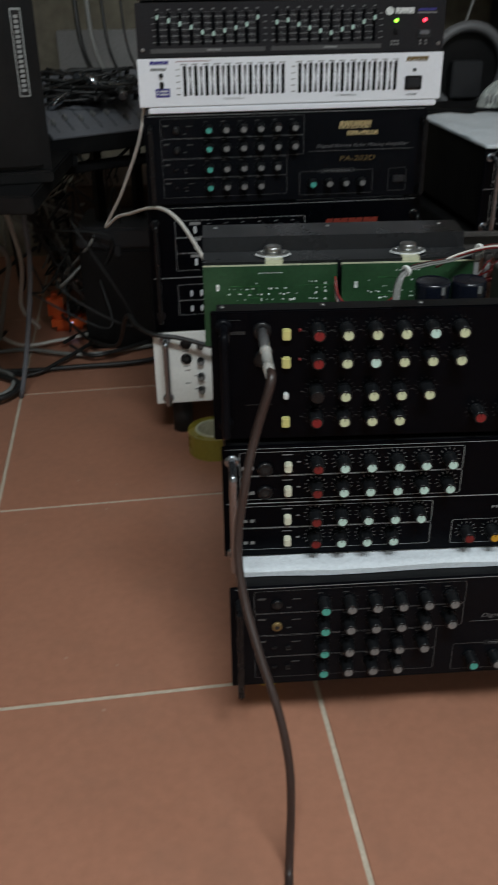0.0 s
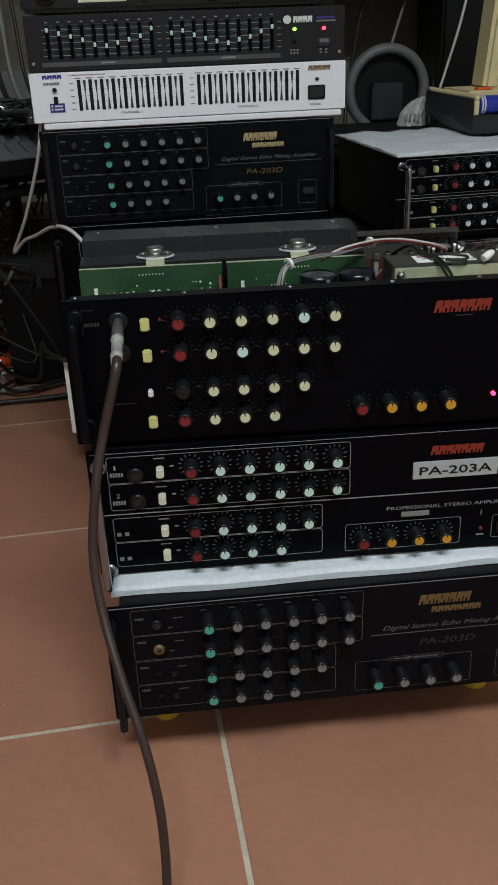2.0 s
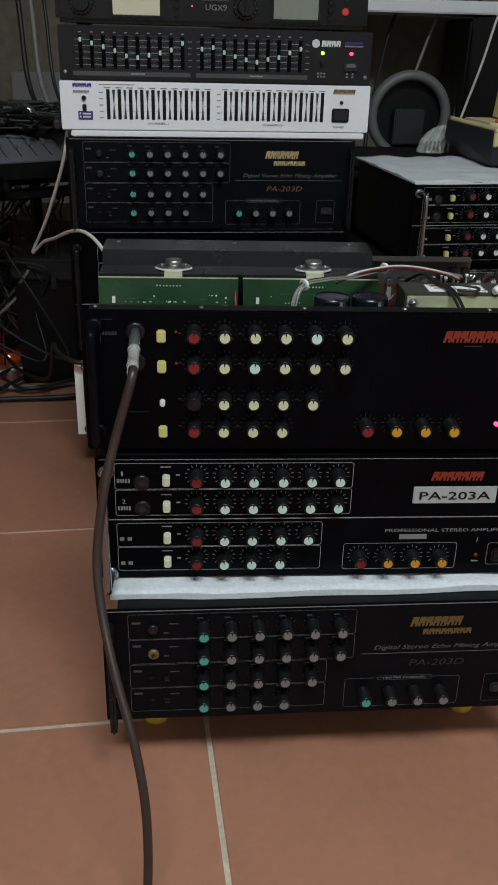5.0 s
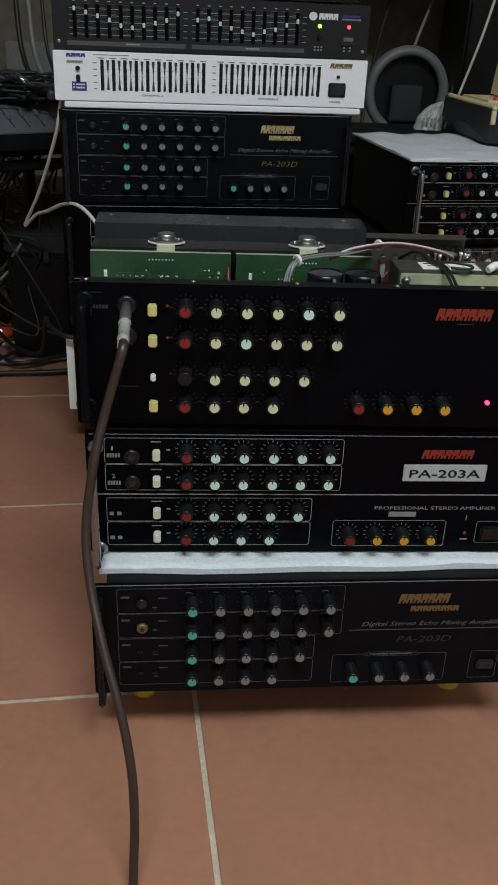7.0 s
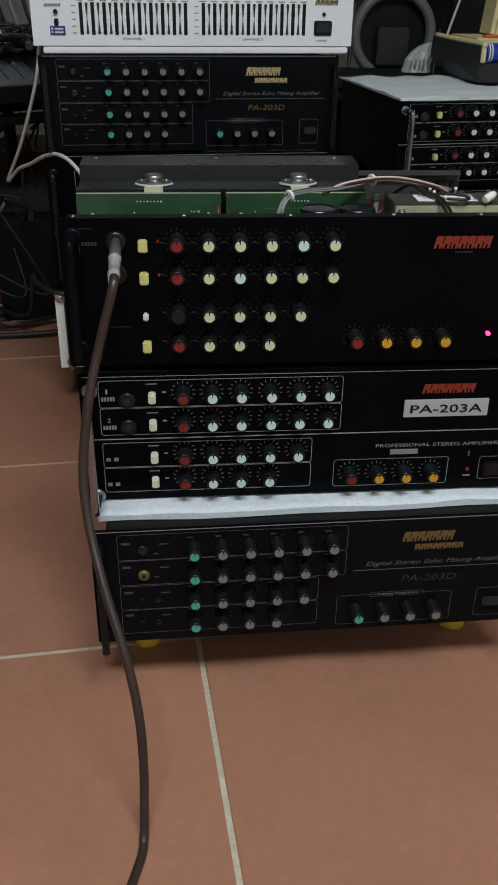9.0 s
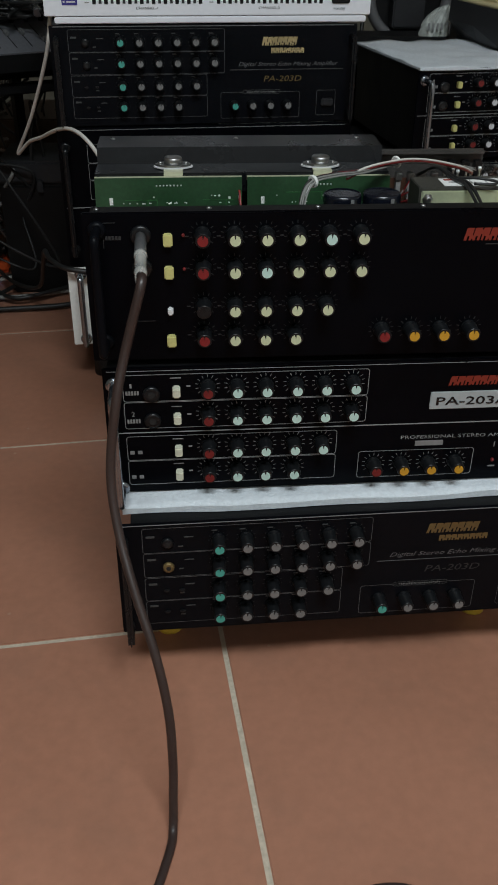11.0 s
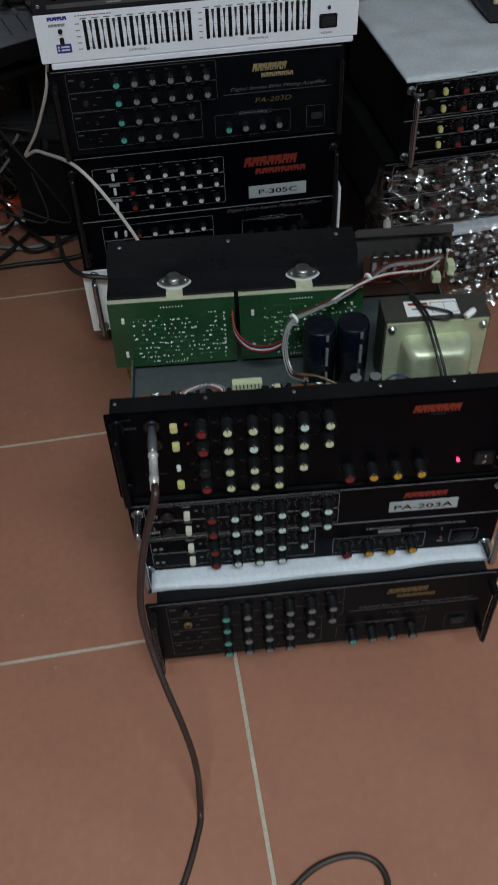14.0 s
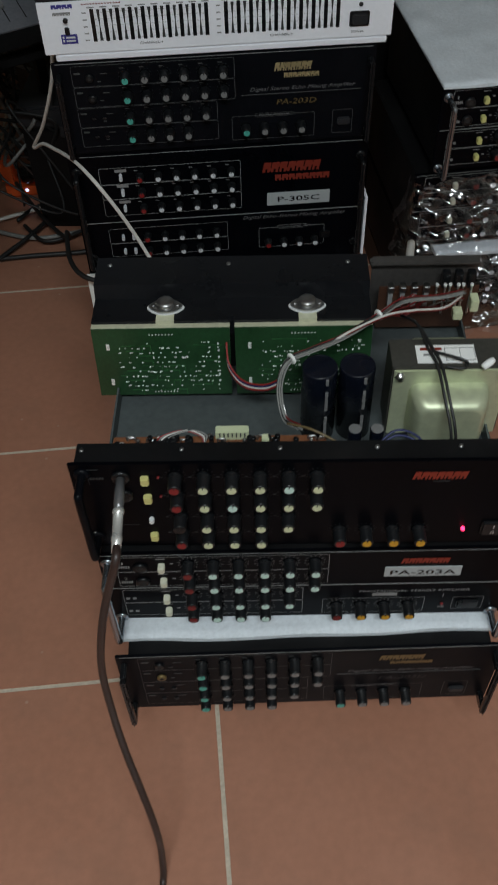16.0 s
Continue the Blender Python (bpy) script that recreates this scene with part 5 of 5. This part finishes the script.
def ring_fan(m):
    t = thing("desk_fan", "grey-rimmed desk fan with a dark square hub cover", "fan", m)
    bm = bmesh.new()
    n, k = 48, 10
    rings = []
    for i in range(n):
        a = 2 * math.pi * i / n
        c = Vector((0.105 * math.cos(a), 0, 0.105 * math.sin(a)))
        rad = Vector((math.cos(a), 0, math.sin(a)))
        rings.append([bm.verts.new(c + rad * 0.0145 * math.cos(2 * math.pi * j / k) + Vector((0, 0.018 * math.sin(2 * math.pi * j / k), 0))) for j in range(k)])
    for i in range(n):
        for j in range(k):
            f = bm.faces.new((rings[i][j], rings[(i + 1) % n][j], rings[(i + 1) % n][(j + 1) % k], rings[i][(j + 1) % k]))
            f.smooth = True
    part("rim", bm, M["ring_grey"], t)
    bm = bmesh.new()
    lathe(bm, [(0.1, 0), (0.1, 0.01)], 40, pose(0, 0.03, 0, 90, 0, 0))
    part("back", bm, M["case"], t)
    part("hub_cover", box(bmesh.new(), -0.05, -0.04, -0.075, 0.035, 0.0, 0.02, 0.004), M["dark_grey"], t)
    part("stand", box(bmesh.new(), -0.035, -0.02, -0.7315, 0.035, 0.03, -0.1, 0.004), M["case"], t)
    return t


fan_z = 0.6
fan = ring_fan(pose(0.54, 1.4, fan_z + 0.008, 0, 0, 4) @ Matrix.Diagonal((0.82, 0.82, 0.82, 1)))


def white_shelf():
    t = thing("shelf", "white shelf board above the clutter", "shelf")
    part("board", box(bmesh.new(), 0.1, 1.7, 0.83, 1.3, 1.95, 0.86, 0.003), M["white_panel"], t)
    for x in (0.2, 1.2):
        part("post", box(bmesh.new(), x, 1.9, 0, x + 0.03, 1.94, 0.83), M["grey_steel"], t)
    return t


white_shelf()


def loudspeaker(m):
    t = thing("loudspeaker", "black floor-standing loudspeaker cabinet with pale name strip", "loudspeaker", m)
    bm = bmesh.new()
    box(bm, -0.4, 0.0, 0.0, 0.0, 0.24, 0.5, 0.006)
    part("cabinet", bm, M["case"], t)
    part("grille", box(bmesh.new(), -0.385, -0.012, 0.025, -0.014, 0.001, 0.49, 0.004), M["case"], t)
    part("rail", box(bmesh.new(), -0.4, -0.014, 0.0, 0.0, 0.0, 0.02, 0.003), M["case"], t)
    pl = part("name_strip", box(bmesh.new(), -0.037, -0.0145, 0.135, -0.02, -0.0115, 0.262, 0.001), M["white_line"], t)
    part("plate", box(bmesh.new(), -0.035, -0.0152, 0.138, -0.022, -0.014, 0.259), M["black"], pl)
    bm = bmesh.new()
    for k in range(16):
        box(bm, -0.032, -0.0158, 0.143 + 0.007 * k, -0.025, -0.015, 0.1475 + 0.007 * k)
    part("print", bm, M["white_line"], pl)
    return t


loudspeaker(pose(-0.297, 0.745, 0.51, 0, 0, 13))


def speaker_table():
    t = thing("stand_table", "black wooden stand with a steel leg", "stand")
    part("top", box(bmesh.new(), -0.76, 0.64, 0.48, -0.312, 1.02, 0.51, 0.003), M["case"], t)
    part("side_board", box(bmesh.new(), -0.76, 0.74, 0.0, -0.5, 0.77, 0.48, 0.003), M["case"], t)
    bm = bmesh.new()
    tube(bm, [(-0.47, 0.96, 0.0), (-0.445, 0.98, 0.12), (-0.42, 1.0, 0.3), (-0.425, 1.0, 0.482)], 0.0055, 10, 4)
    part("leg", bm, M["mid_grey"], t)
    for x, y in ((-0.74, 0.93),):
        part("leg", box(bmesh.new(), x, y, 0, x + 0.025, y + 0.025, 0.48), M["case"], t)
    return t


speaker_table()


def mixing_desk(m):
    t = thing("mixing_desk", "small grey mixing desk buried under black cables", "mixer", m)
    bm = bmesh.new()
    a = [bm.verts.new(v) for v in ((0, 0, 0), (0.32, 0, 0), (0.32, 0, 0.03), (0, 0, 0.03))]
    b = [bm.verts.new(v) for v in ((0, 0.26, 0), (0.32, 0.26, 0), (0.32, 0.26, 0.122), (0, 0.26, 0.122))]
    for f in (a, b[::-1], (a[0], b[0], b[1], a[1]), (a[1], b[1], b[2], a[2]), (a[2], b[2], b[3], a[3]), (a[3], b[3], b[0], a[0])):
        bm.faces.new(f)
    part("case", bm, M["case"], t)
    bm = bmesh.new()
    box(bm, 0.008, 0.0, 0.001, 0.312, 0.25, 0.004)
    bm.transform(pose(0, 0, 0.0295, 20.0, 0, 0))
    part("face", bm, M["mid_grey"], t)
    rnd = random.Random(3)
    kn = mesh_of(lathe(bmesh.new(), [(0.0055, 0), (0.005, 0.011), (0.004, 0.012)], 10), "knob", M["black"])
    fd = mesh_of(box(bmesh.new(), -0.004, -0.008, 0, 0.004, 0.008, 0.009, 0.002), "fader", M["grey_cap"])
    slope = pose(0, 0, 0.0295, 20.0, 0, 0)
    for i in range(10):
        x = 0.03 + i * 0.031
        piece("fader", fd, t, slope @ pose(x, 0.04 + rnd.uniform(0, 0.05), 0.004))
        for j in range(5):
            piece("knob", kn, t, slope @ pose(x, 0.12 + j * 0.026, 0.004))
    bm = bmesh.new()
    for i in range(10):
        box(bm, 0.029 + i * 0.031, 0.02, 0.004, 0.031 + i * 0.031, 0.105, 0.0045)
    bm.transform(slope)
    part("fader_slots", bm, M["rubber"], t)
    return t


desk_at = pose(-0.35, 1.0, 0.5, 0, 0, 33)
mixing_desk(desk_at)


def desk_stand():
    t = thing("keyboard_stand", "black folding stand under the mixing desk", "stand")
    for x in (0.03, 0.26):
        part("rail", box(bmesh.new(), x, 0.0, 0.475, x + 0.025, 0.26, 0.5, 0.003), M["case"], t)
    for y in (0.03, 0.21):
        part("rail", box(bmesh.new(), 0.0, y, 0.455, 0.32, y + 0.02, 0.475, 0.003), M["case"], t)
    for x, y in ((0.2, 0.21), (0.3, 0.03), (0.3, 0.21)):
        part("post", box(bmesh.new(), x - 0.02, y, 0.0, x, y + 0.02, 0.475), M["case"], t)
    t.matrix_world = pose(-0.35, 1.0, 0, 0, 0, 33)
    return t


desk_stand()


def cable_run(name, pts, r, mat, label, sides=8, group="loose cables"):
    bm = bmesh.new()
    tube(bm, pts, r, sides, 10)
    return solid(name, bm, M[mat], label, "cable", group=group)


rnd = random.Random(11)
for k in range(44):
    pts = []
    cx, cy = rnd.uniform(-0.36, -0.25), rnd.uniform(1.14, 1.28)
    for j in range(6):
        pts.append((cx + rnd.uniform(-0.09, 0.09), cy + rnd.uniform(-0.07, 0.07), 0.575 + 0.025 * rnd.random() + 0.035 * rnd.random() * (cy - 1.0) / 0.3))
    cable_run("cable", pts, rnd.uniform(0.002, 0.0035), "black_cable", "black audio cable heaped on the mixing desk", 6, "heaped cables")
for k in range(9):
    x, y = rnd.uniform(-0.4, -0.22), rnd.uniform(1.1, 1.28)
    bm = bmesh.new()
    lathe(bm, [(0.006, 0), (0.006, 0.02), (0.009, 0.022), (0.009, 0.045), (0.007, 0.05)], 12, pose(x, y, 0.6 + 0.02 * rnd.random(), rnd.uniform(50, 120), 0, rnd.uniform(0, 360)))
    solid("audio_plug", bm, M["chrome"], "chrome audio plug among the cables", "plug", group="audio plugs")

# notice and hanging leads on the wall
solid("notice_board", box(bmesh.new(), -0.5, 1.975, 0.52, -0.1, 1.998, 0.66, 0.003), M["grey_steel"], "pale grey board leaning on the wall", "board")
for x, y, c, r in ((-0.37, 1.6, "black_cable", 0.006), (-0.345, 1.62, "grey_cable", 0.006), (-0.3, 1.55, "black_cable", 0.004), (-0.26, 1.58, "black_cable", 0.003)):
    cable_run("hanging_cable", [(x - 0.06, 1.999, 1.35), (x - 0.05, 1.85, 1.25), (x - 0.02, y, 1.0), (x, y - 0.05, 0.8), (x + 0.02, y - 0.1, 0.65), (x + 0.08, y - 0.2, 0.56)], r, c, "loose cable hanging behind the mixing desk")
for pts, c, r in (([(0.84, 1.72, 0.864), (0.82, 1.68, 0.872), (0.79, 1.6, 0.85), (0.74, 1.48, 0.82), (0.7, 1.42, 0.72), (0.66, 1.4, 0.6)], "white_cable", 0.003), ([(0.62, 1.999, 1.1), (0.62, 1.85, 1.0), (0.55, 1.8, 0.8), (0.5, 1.7, 0.62), (0.48, 1.65, 0.5)], "black_cable", 0.005), ([(0.74, 1.999, 1.1), (0.74, 1.85, 1.0), (0.66, 1.8, 0.8), (0.58, 1.7, 0.6), (0.56, 1.65, 0.5)], "grey_cable", 0.004), ([(0.8, 1.999, 1.1), (0.8, 1.85, 1.0), (0.77, 1.8, 0.8), (0.72, 1.7, 0.6), (0.7, 1.65, 0.5)], "black_cable", 0.006)):
    cable_run("hanging_cable", pts, r, c, "loose cable hanging behind the fan")

# ---- leads and floor clutter ----
# microphone lead plugged into the open amplifier
plug = thing("microphone_lead", "brown-black microphone lead with steel jack plug", "cable")
A0, A1 = T_AT @ Vector((0.052, -0.002, 0.125)), Vector((0.041, -0.0125, 0.494))
way = (A1 - A0).normalized()
turn = way.to_track_quat("Z", "Y").to_matrix().to_4x4()
bm = bmesh.new()
lathe(bm, [(0.0048, 0), (0.0048, 0.012), (0.0054, 0.013), (0.0054, 0.03), (0.0049, 0.031), (0.0049, 0.038)], 16, Matrix.Translation(A0) @ turn)
part("collar", bm, M["gunmetal"], plug, "dark ridged plug collar")
bm = bmesh.new()
ln = (A1 - A0).length
lathe(bm, [(0.0052, 0.036), (0.006, 0.037), (0.006, 0.041), (0.0051, 0.042), (0.0051, ln - 0.018), (0.0056, ln - 0.017), (0.0056, ln - 0.012), (0.005, ln - 0.011), (0.0047, ln)], 18, Matrix.Translation(A0) @ turn)
part("sleeve", bm, M["nickel"], plug, "bright steel plug sleeve")
bm = bmesh.new()
tube(bm, [A1 - way * 0.01, A1 + way * 0.01, (0.026, -0.03, 0.438), (0.016, -0.044, 0.394), (0.008, -0.054, 0.332), (0.013, -0.074, 0.284), (0.027, -0.106, 0.24), (0.045, -0.138, 0.192), (0.055, -0.156, 0.139), (0.057, -0.163, 0.082), (0.056, -0.17, 0.04), (0.055, -0.18, 0.009), (0.052, -0.205, 0.005), (0.032, -0.27, 0.005), (0.002, -0.324, 0.005), (-0.03, -0.352, 0.006), (0.03, -0.335, 0.012), (0.079, -0.349, 0.012), (0.141, -0.352, 0.005), (0.204, -0.351, 0.005), (0.262, -0.332, 0.005), (0.294, -0.289, 0.005), (0.284, -0.256, 0.005), (0.25, -0.246, 0.005), (0.205, -0.258, 0.005), (0.165, -0.29, 0.005), (0.129, -0.333, 0.011), (0.095, -0.375, 0.005), (0.03, -0.42, 0.005), (-0.05, -0.45, 0.005), (-0.12, -0.5, 0.005)], 0.0043, 10, 10)
part("lead", bm, M["brown_cable"], plug)

cable_run("white_lead", [(-0.141, 0.786, 0.62), (-0.156, 0.796, 0.56), (-0.201, 0.856, 0.46), (-0.243, 0.912, 0.387), (-0.214, 0.876, 0.414), (-0.184, 0.831, 0.431), (-0.146, 0.766, 0.456), (-0.114, 0.716, 0.467), (-0.086, 0.686, 0.455), (-0.059, 0.678, 0.415), (-0.034, 0.671, 0.37), (-0.01, 0.661, 0.325), (0.028, 0.636, 0.285), (0.068, 0.596, 0.27), (0.128, 0.496, 0.3), (0.148, 0.426, 0.4)], 0.0031, "white_cable", "white mains lead looping down to the open amplifier")
cable_run("black_lead", [(0.0, 0.728, 0.2), (-0.05, 0.732, 0.213), (-0.1, 0.735, 0.226), (-0.15, 0.742, 0.232), (-0.185, 0.79, 0.232), (-0.22, 0.92, 0.2), (-0.27, 1.08, 0.07), (-0.36, 1.22, 0.03), (-0.44, 1.33, 0.05)], 0.0045, "black_cable", "black mains lead running to the orange plug")

for pts, r, c in (
    ([(-0.75, 1.2, 0.01), (-0.6, 1.1, 0.008), (-0.49, 1.085, 0.008), (-0.36, 1.1, 0.01), (-0.22, 1.12, 0.012), (-0.1, 1.2, 0.01)], 0.0055, "black_cable"),
    ([(-0.8, 1.05, 0.008), (-0.66, 1.15, 0.01), (-0.52, 1.2, 0.012), (-0.36, 1.16, 0.014), (-0.2, 1.22, 0.01)], 0.005, "grey_cable"),
    ([(-0.62, 1.32, 0.01), (-0.52, 1.22, 0.015), (-0.42, 1.25, 0.018), (-0.3, 1.3, 0.02), (-0.15, 1.3, 0.012)], 0.0045, "white_cable"),
    ([(-0.58, 1.3, 0.02), (-0.6, 1.15, 0.012), (-0.48, 1.06, 0.008), (-0.4, 1.13, 0.018), (-0.33, 1.25, 0.02), (-0.24, 1.34, 0.01)], 0.005, "black_cable"),
    ([(-0.49, 1.4, 0.42), (-0.43, 1.34, 0.25), (-0.36, 1.32, 0.1), (-0.3, 1.36, 0.02), (-0.2, 1.4, 0.01)], 0.004, "grey_cable"),
    ([(-0.56, 1.1, 0.42), (-0.52, 1.08, 0.33), (-0.5, 1.13, 0.26), (-0.54, 1.2, 0.15), (-0.58, 1.24, 0.03), (-0.6, 1.3, 0.01)], 0.006, "grey_cable"),
    ([(-0.5, 1.1, 0.45), (-0.48, 1.12, 0.33), (-0.49, 1.2, 0.22), (-0.52, 1.26, 0.1), (-0.5, 1.32, 0.02)], 0.005, "white_cable"),
    ([(-0.7, 0.96, 0.008), (-0.56, 0.93, 0.01), (-0.5, 0.97, 0.012), (-0.51, 1.05, 0.012), (-0.58, 1.1, 0.01), (-0.7, 1.1, 0.01)], 0.005, "grey_cable"),
    ([(-0.74, 0.9, 0.008), (-0.6, 0.9, 0.016), (-0.5, 0.92, 0.02), (-0.48, 1.0, 0.014), (-0.55, 1.06, 0.012)], 0.007, "black_cable"),
    ([(-0.4, 1.2, 0.02), (-0.34, 1.14, 0.02), (-0.27, 1.17, 0.022), (-0.21, 1.24, 0.02), (-0.28, 1.3, 0.02), (-0.38, 1.28, 0.02), (-0.42, 1.22, 0.02)], 0.0045, "black_cable"),
):
    cable_run("floor_cable", pts, r, c, {"black_cable": "black", "grey_cable": "grey", "white_cable": "dirty white"}[c] + " cable tangled on the tiled floor")

rnd = random.Random(21)
for k in range(60):
    cx, cy = rnd.uniform(-0.56, -0.3), rnd.uniform(1.16, 1.6)
    zt = rnd.uniform(0.02, 0.36)
    pts = [(cx + rnd.uniform(-0.1, 0.1), cy + rnd.uniform(-0.05, 0.08), max(0.01, zt + rnd.uniform(-0.15, 0.12))) for j in range(5)]
    if cx < -0.38:
        pts = [(x, y + 0.27, z) for x, y, z in pts]
    cable_run("tangled_cable", pts, rnd.uniform(0.0025, 0.0045), ("black_cable", "grey_cable", "black_cable", "brown_cable", "rubber")[k % 5], "dark cable in the tangle below the mixing desk", 6, "cable tangle")


def orange_adaptor(m):
    t = thing("power_adaptor", "orange mains adaptor with a lit neon and black plug", "adaptor", m)
    bm = bmesh.new()
    box(bm, -0.05, -0.02, 0.0, 0.04, 0.03, 0.045, 0.012)
    box(bm, -0.055, -0.015, 0.03, -0.015, 0.03, 0.1, 0.012)
    part("body", bm, M["orange"], t)
    bm = bmesh.new()
    lathe(bm, [(0.02, 0), (0.022, 0.02), (0.012, 0.035), (0.006, 0.05)], 16, pose(0.0, 0.0, 0.055, 70, 0, 40))
    part("plug", bm, M["black"], t)
    bm = bmesh.new()
    lathe(bm, [(0.004, 0), (0.004, 0.002)], 10, pose(0.0, -0.02, 0.024, 90, 0, 0))
    part("neon", bm, M["led_white"], t, "lit bluish neon")
    part("grey_plug", box(bmesh.new(), 0.045, -0.01, 0.0, 0.075, 0.02, 0.024, 0.006), M["grey_cap"], t)
    return t


orange_adaptor(pose(-0.425, 1.36, 0.0, 0, 0, 12))


def tape_roll(m):
    t = thing("tape_roll", "roll of clear yellowish packing tape on the floor", "tape")
    t.matrix_world = m
    n = 32
    for name, r0, r1, h0, mt in (("tape", 0.036, 0.05, 0.045, "tape_yellow"), ("core", 0.031, 0.036, 0.046, "clear_green")):
        bm = bmesh.new()
        rings = []
        for r, z in ((r0, 0), (r1, 0), (r1, h0), (r0, h0)):
            rings.append([bm.verts.new((r * math.cos(2 * math.pi * i / n), r * math.sin(2 * math.pi * i / n), z)) for i in range(n)])
        for a in range(4):
            for i in range(n):
                bm.faces.new((rings[a][i], rings[a][(i + 1) % n], rings[(a + 1) % 4][(i + 1) % n], rings[(a + 1) % 4][i]))
        part(name, bm, M[mt], t)
    return t


tape_roll(pose(-0.042, 0.72, 0.0))
solid("dark_carton", box(bmesh.new(), -0.42, 1.46, 0.0, -0.1, 1.72, 0.34, 0.004), M["wood"], "dark brown carton behind the cable tangle", "carton")
tall = thing("equipment_case", "tall black equipment case standing between the racks", "case")
part("body", box(bmesh.new(), 0.36, 1.225, 0.0, 0.59, 1.34, 0.508, 0.006), M["case"], tall)
part("lid", box(bmesh.new(), 0.356, 1.221, 0.51, 0.594, 1.344, 0.545, 0.006), M["case"], tall)
case = thing("equipment_case", "black lidded equipment case behind the rack", "case")
part("body", box(bmesh.new(), -0.36, 1.22, 0.0, -0.17, 1.4, 0.25, 0.006), M["case"], case)
part("lid", box(bmesh.new(), -0.364, 1.216, 0.252, -0.166, 1.404, 0.3, 0.006), M["dark_grey"], case)
part("latch", box(bmesh.new(), -0.275, 1.208, 0.235, -0.262, 1.217, 0.262, 0.002), M["dark_grey"], case)
cabinet = thing("cabinet", "black two-door equipment cabinet by the wall", "cabinet")
part("body", box(bmesh.new(), 0.72, 1.64, 0.0, 1.25, 1.92, 0.82, 0.006), M["case"], cabinet)
for x in (0.725, 0.988):
    door = part("door", box(bmesh.new(), x, 1.625, 0.03, x + 0.257, 1.64, 0.8, 0.003), M["case"], cabinet)
    part("knob", box(bmesh.new(), x + (0.23 if x < 0.9 else 0.012), 1.61, 0.4, x + (0.245 if x < 0.9 else 0.027), 1.626, 0.43, 0.003), M["grey_steel"], door)
def printed_bag(m):
    """A small flat bag slumped on its side, with a twisted neck."""
    t = thing("plastic_bag", "small crumpled pale plastic bag with grey print", "bag", m)
    bm = bmesh.new()
    n, q = 22, 16
    front, back = [], []
    for j in range(q + 1):
        v = j / q
        wide = (0.062 - 0.035 * v ** 3) * (1 + 0.08 * noise.noise((v * 5, 1.2, 0)))
        rf, rb = [], []
        for i in range(n + 1):
            u = i / n - 0.5
            puff = 0.018 * math.cos(math.pi * u) ** 0.6 * (1 - 0.7 * v) if abs(u) < 0.5 else 0.0
            crease = 0.006 * noise.noise((u * 9, v * 6, 0.4)) + 0.004 * abs(noise.noise((u * 20, v * 9, 3.0)))
            x, z = u * wide + 0.014 * v * v, 0.054 * v * (1 + 0.15 * u)
            rf.append(bm.verts.new((x, -puff - crease, z)))
            rb.append(bm.verts.new((x, 0.004 + puff * 0.4, z)))
        front.append(rf)
        back.append(rb)
    for j in range(q):
        for i in range(n):
            bm.faces.new((front[j][i], front[j][i + 1], front[j + 1][i + 1], front[j + 1][i])).smooth = True
            bm.faces.new((back[j][i], back[j + 1][i], back[j + 1][i + 1], back[j][i + 1])).smooth = True
        for i in (0, n):
            bm.faces.new((front[j][i], back[j][i], back[j + 1][i], front[j + 1][i]))
    part("sheet", bm, M["bag"], t)
    bm = bmesh.new()
    for k in range(4):
        box(bm, -0.022 + 0.009 * k, -0.0255, 0.012, -0.0175 + 0.009 * k, -0.0235, 0.026, 0.0008)
    part("print_bar", bm, M["grey_print"], t)
    return t


printed_bag(pose(0.566, 1.245, 0.5455, 0, 0, 5))
# white tube end behind the open amplifier
cable_run("white_tube", [(0.392, 0.6, 0.408), (0.382, 0.53, 0.43), (0.397, 0.5, 0.43), (0.404, 0.48, 0.408), (0.405, 0.47, 0.358)], 0.006, "white_cable", "short bent white tube behind the open amplifier", 10)
bm = bmesh.new()
box(bm, 0, 0, 0, 0.005, 0.25, 0.12, 0.001)
solid("white_board", bm, M["white_panel"], "narrow white board beside the rear rack", "board", rear(0.494, 0.004, 0.2255))

# ---- floor tiles ----
tile_mesh = mesh_of(box(bmesh.new(), 0.003, 0.003, -0.012, TILE - 0.003, TILE - 0.003, 0.0, 0.0012), "tile", M["tile"])
for i in range(-4, 5):
    for j in range(-6, 5):
        piece("tile", tile_mesh, floor, pose(i * TILE, j * TILE, 0))
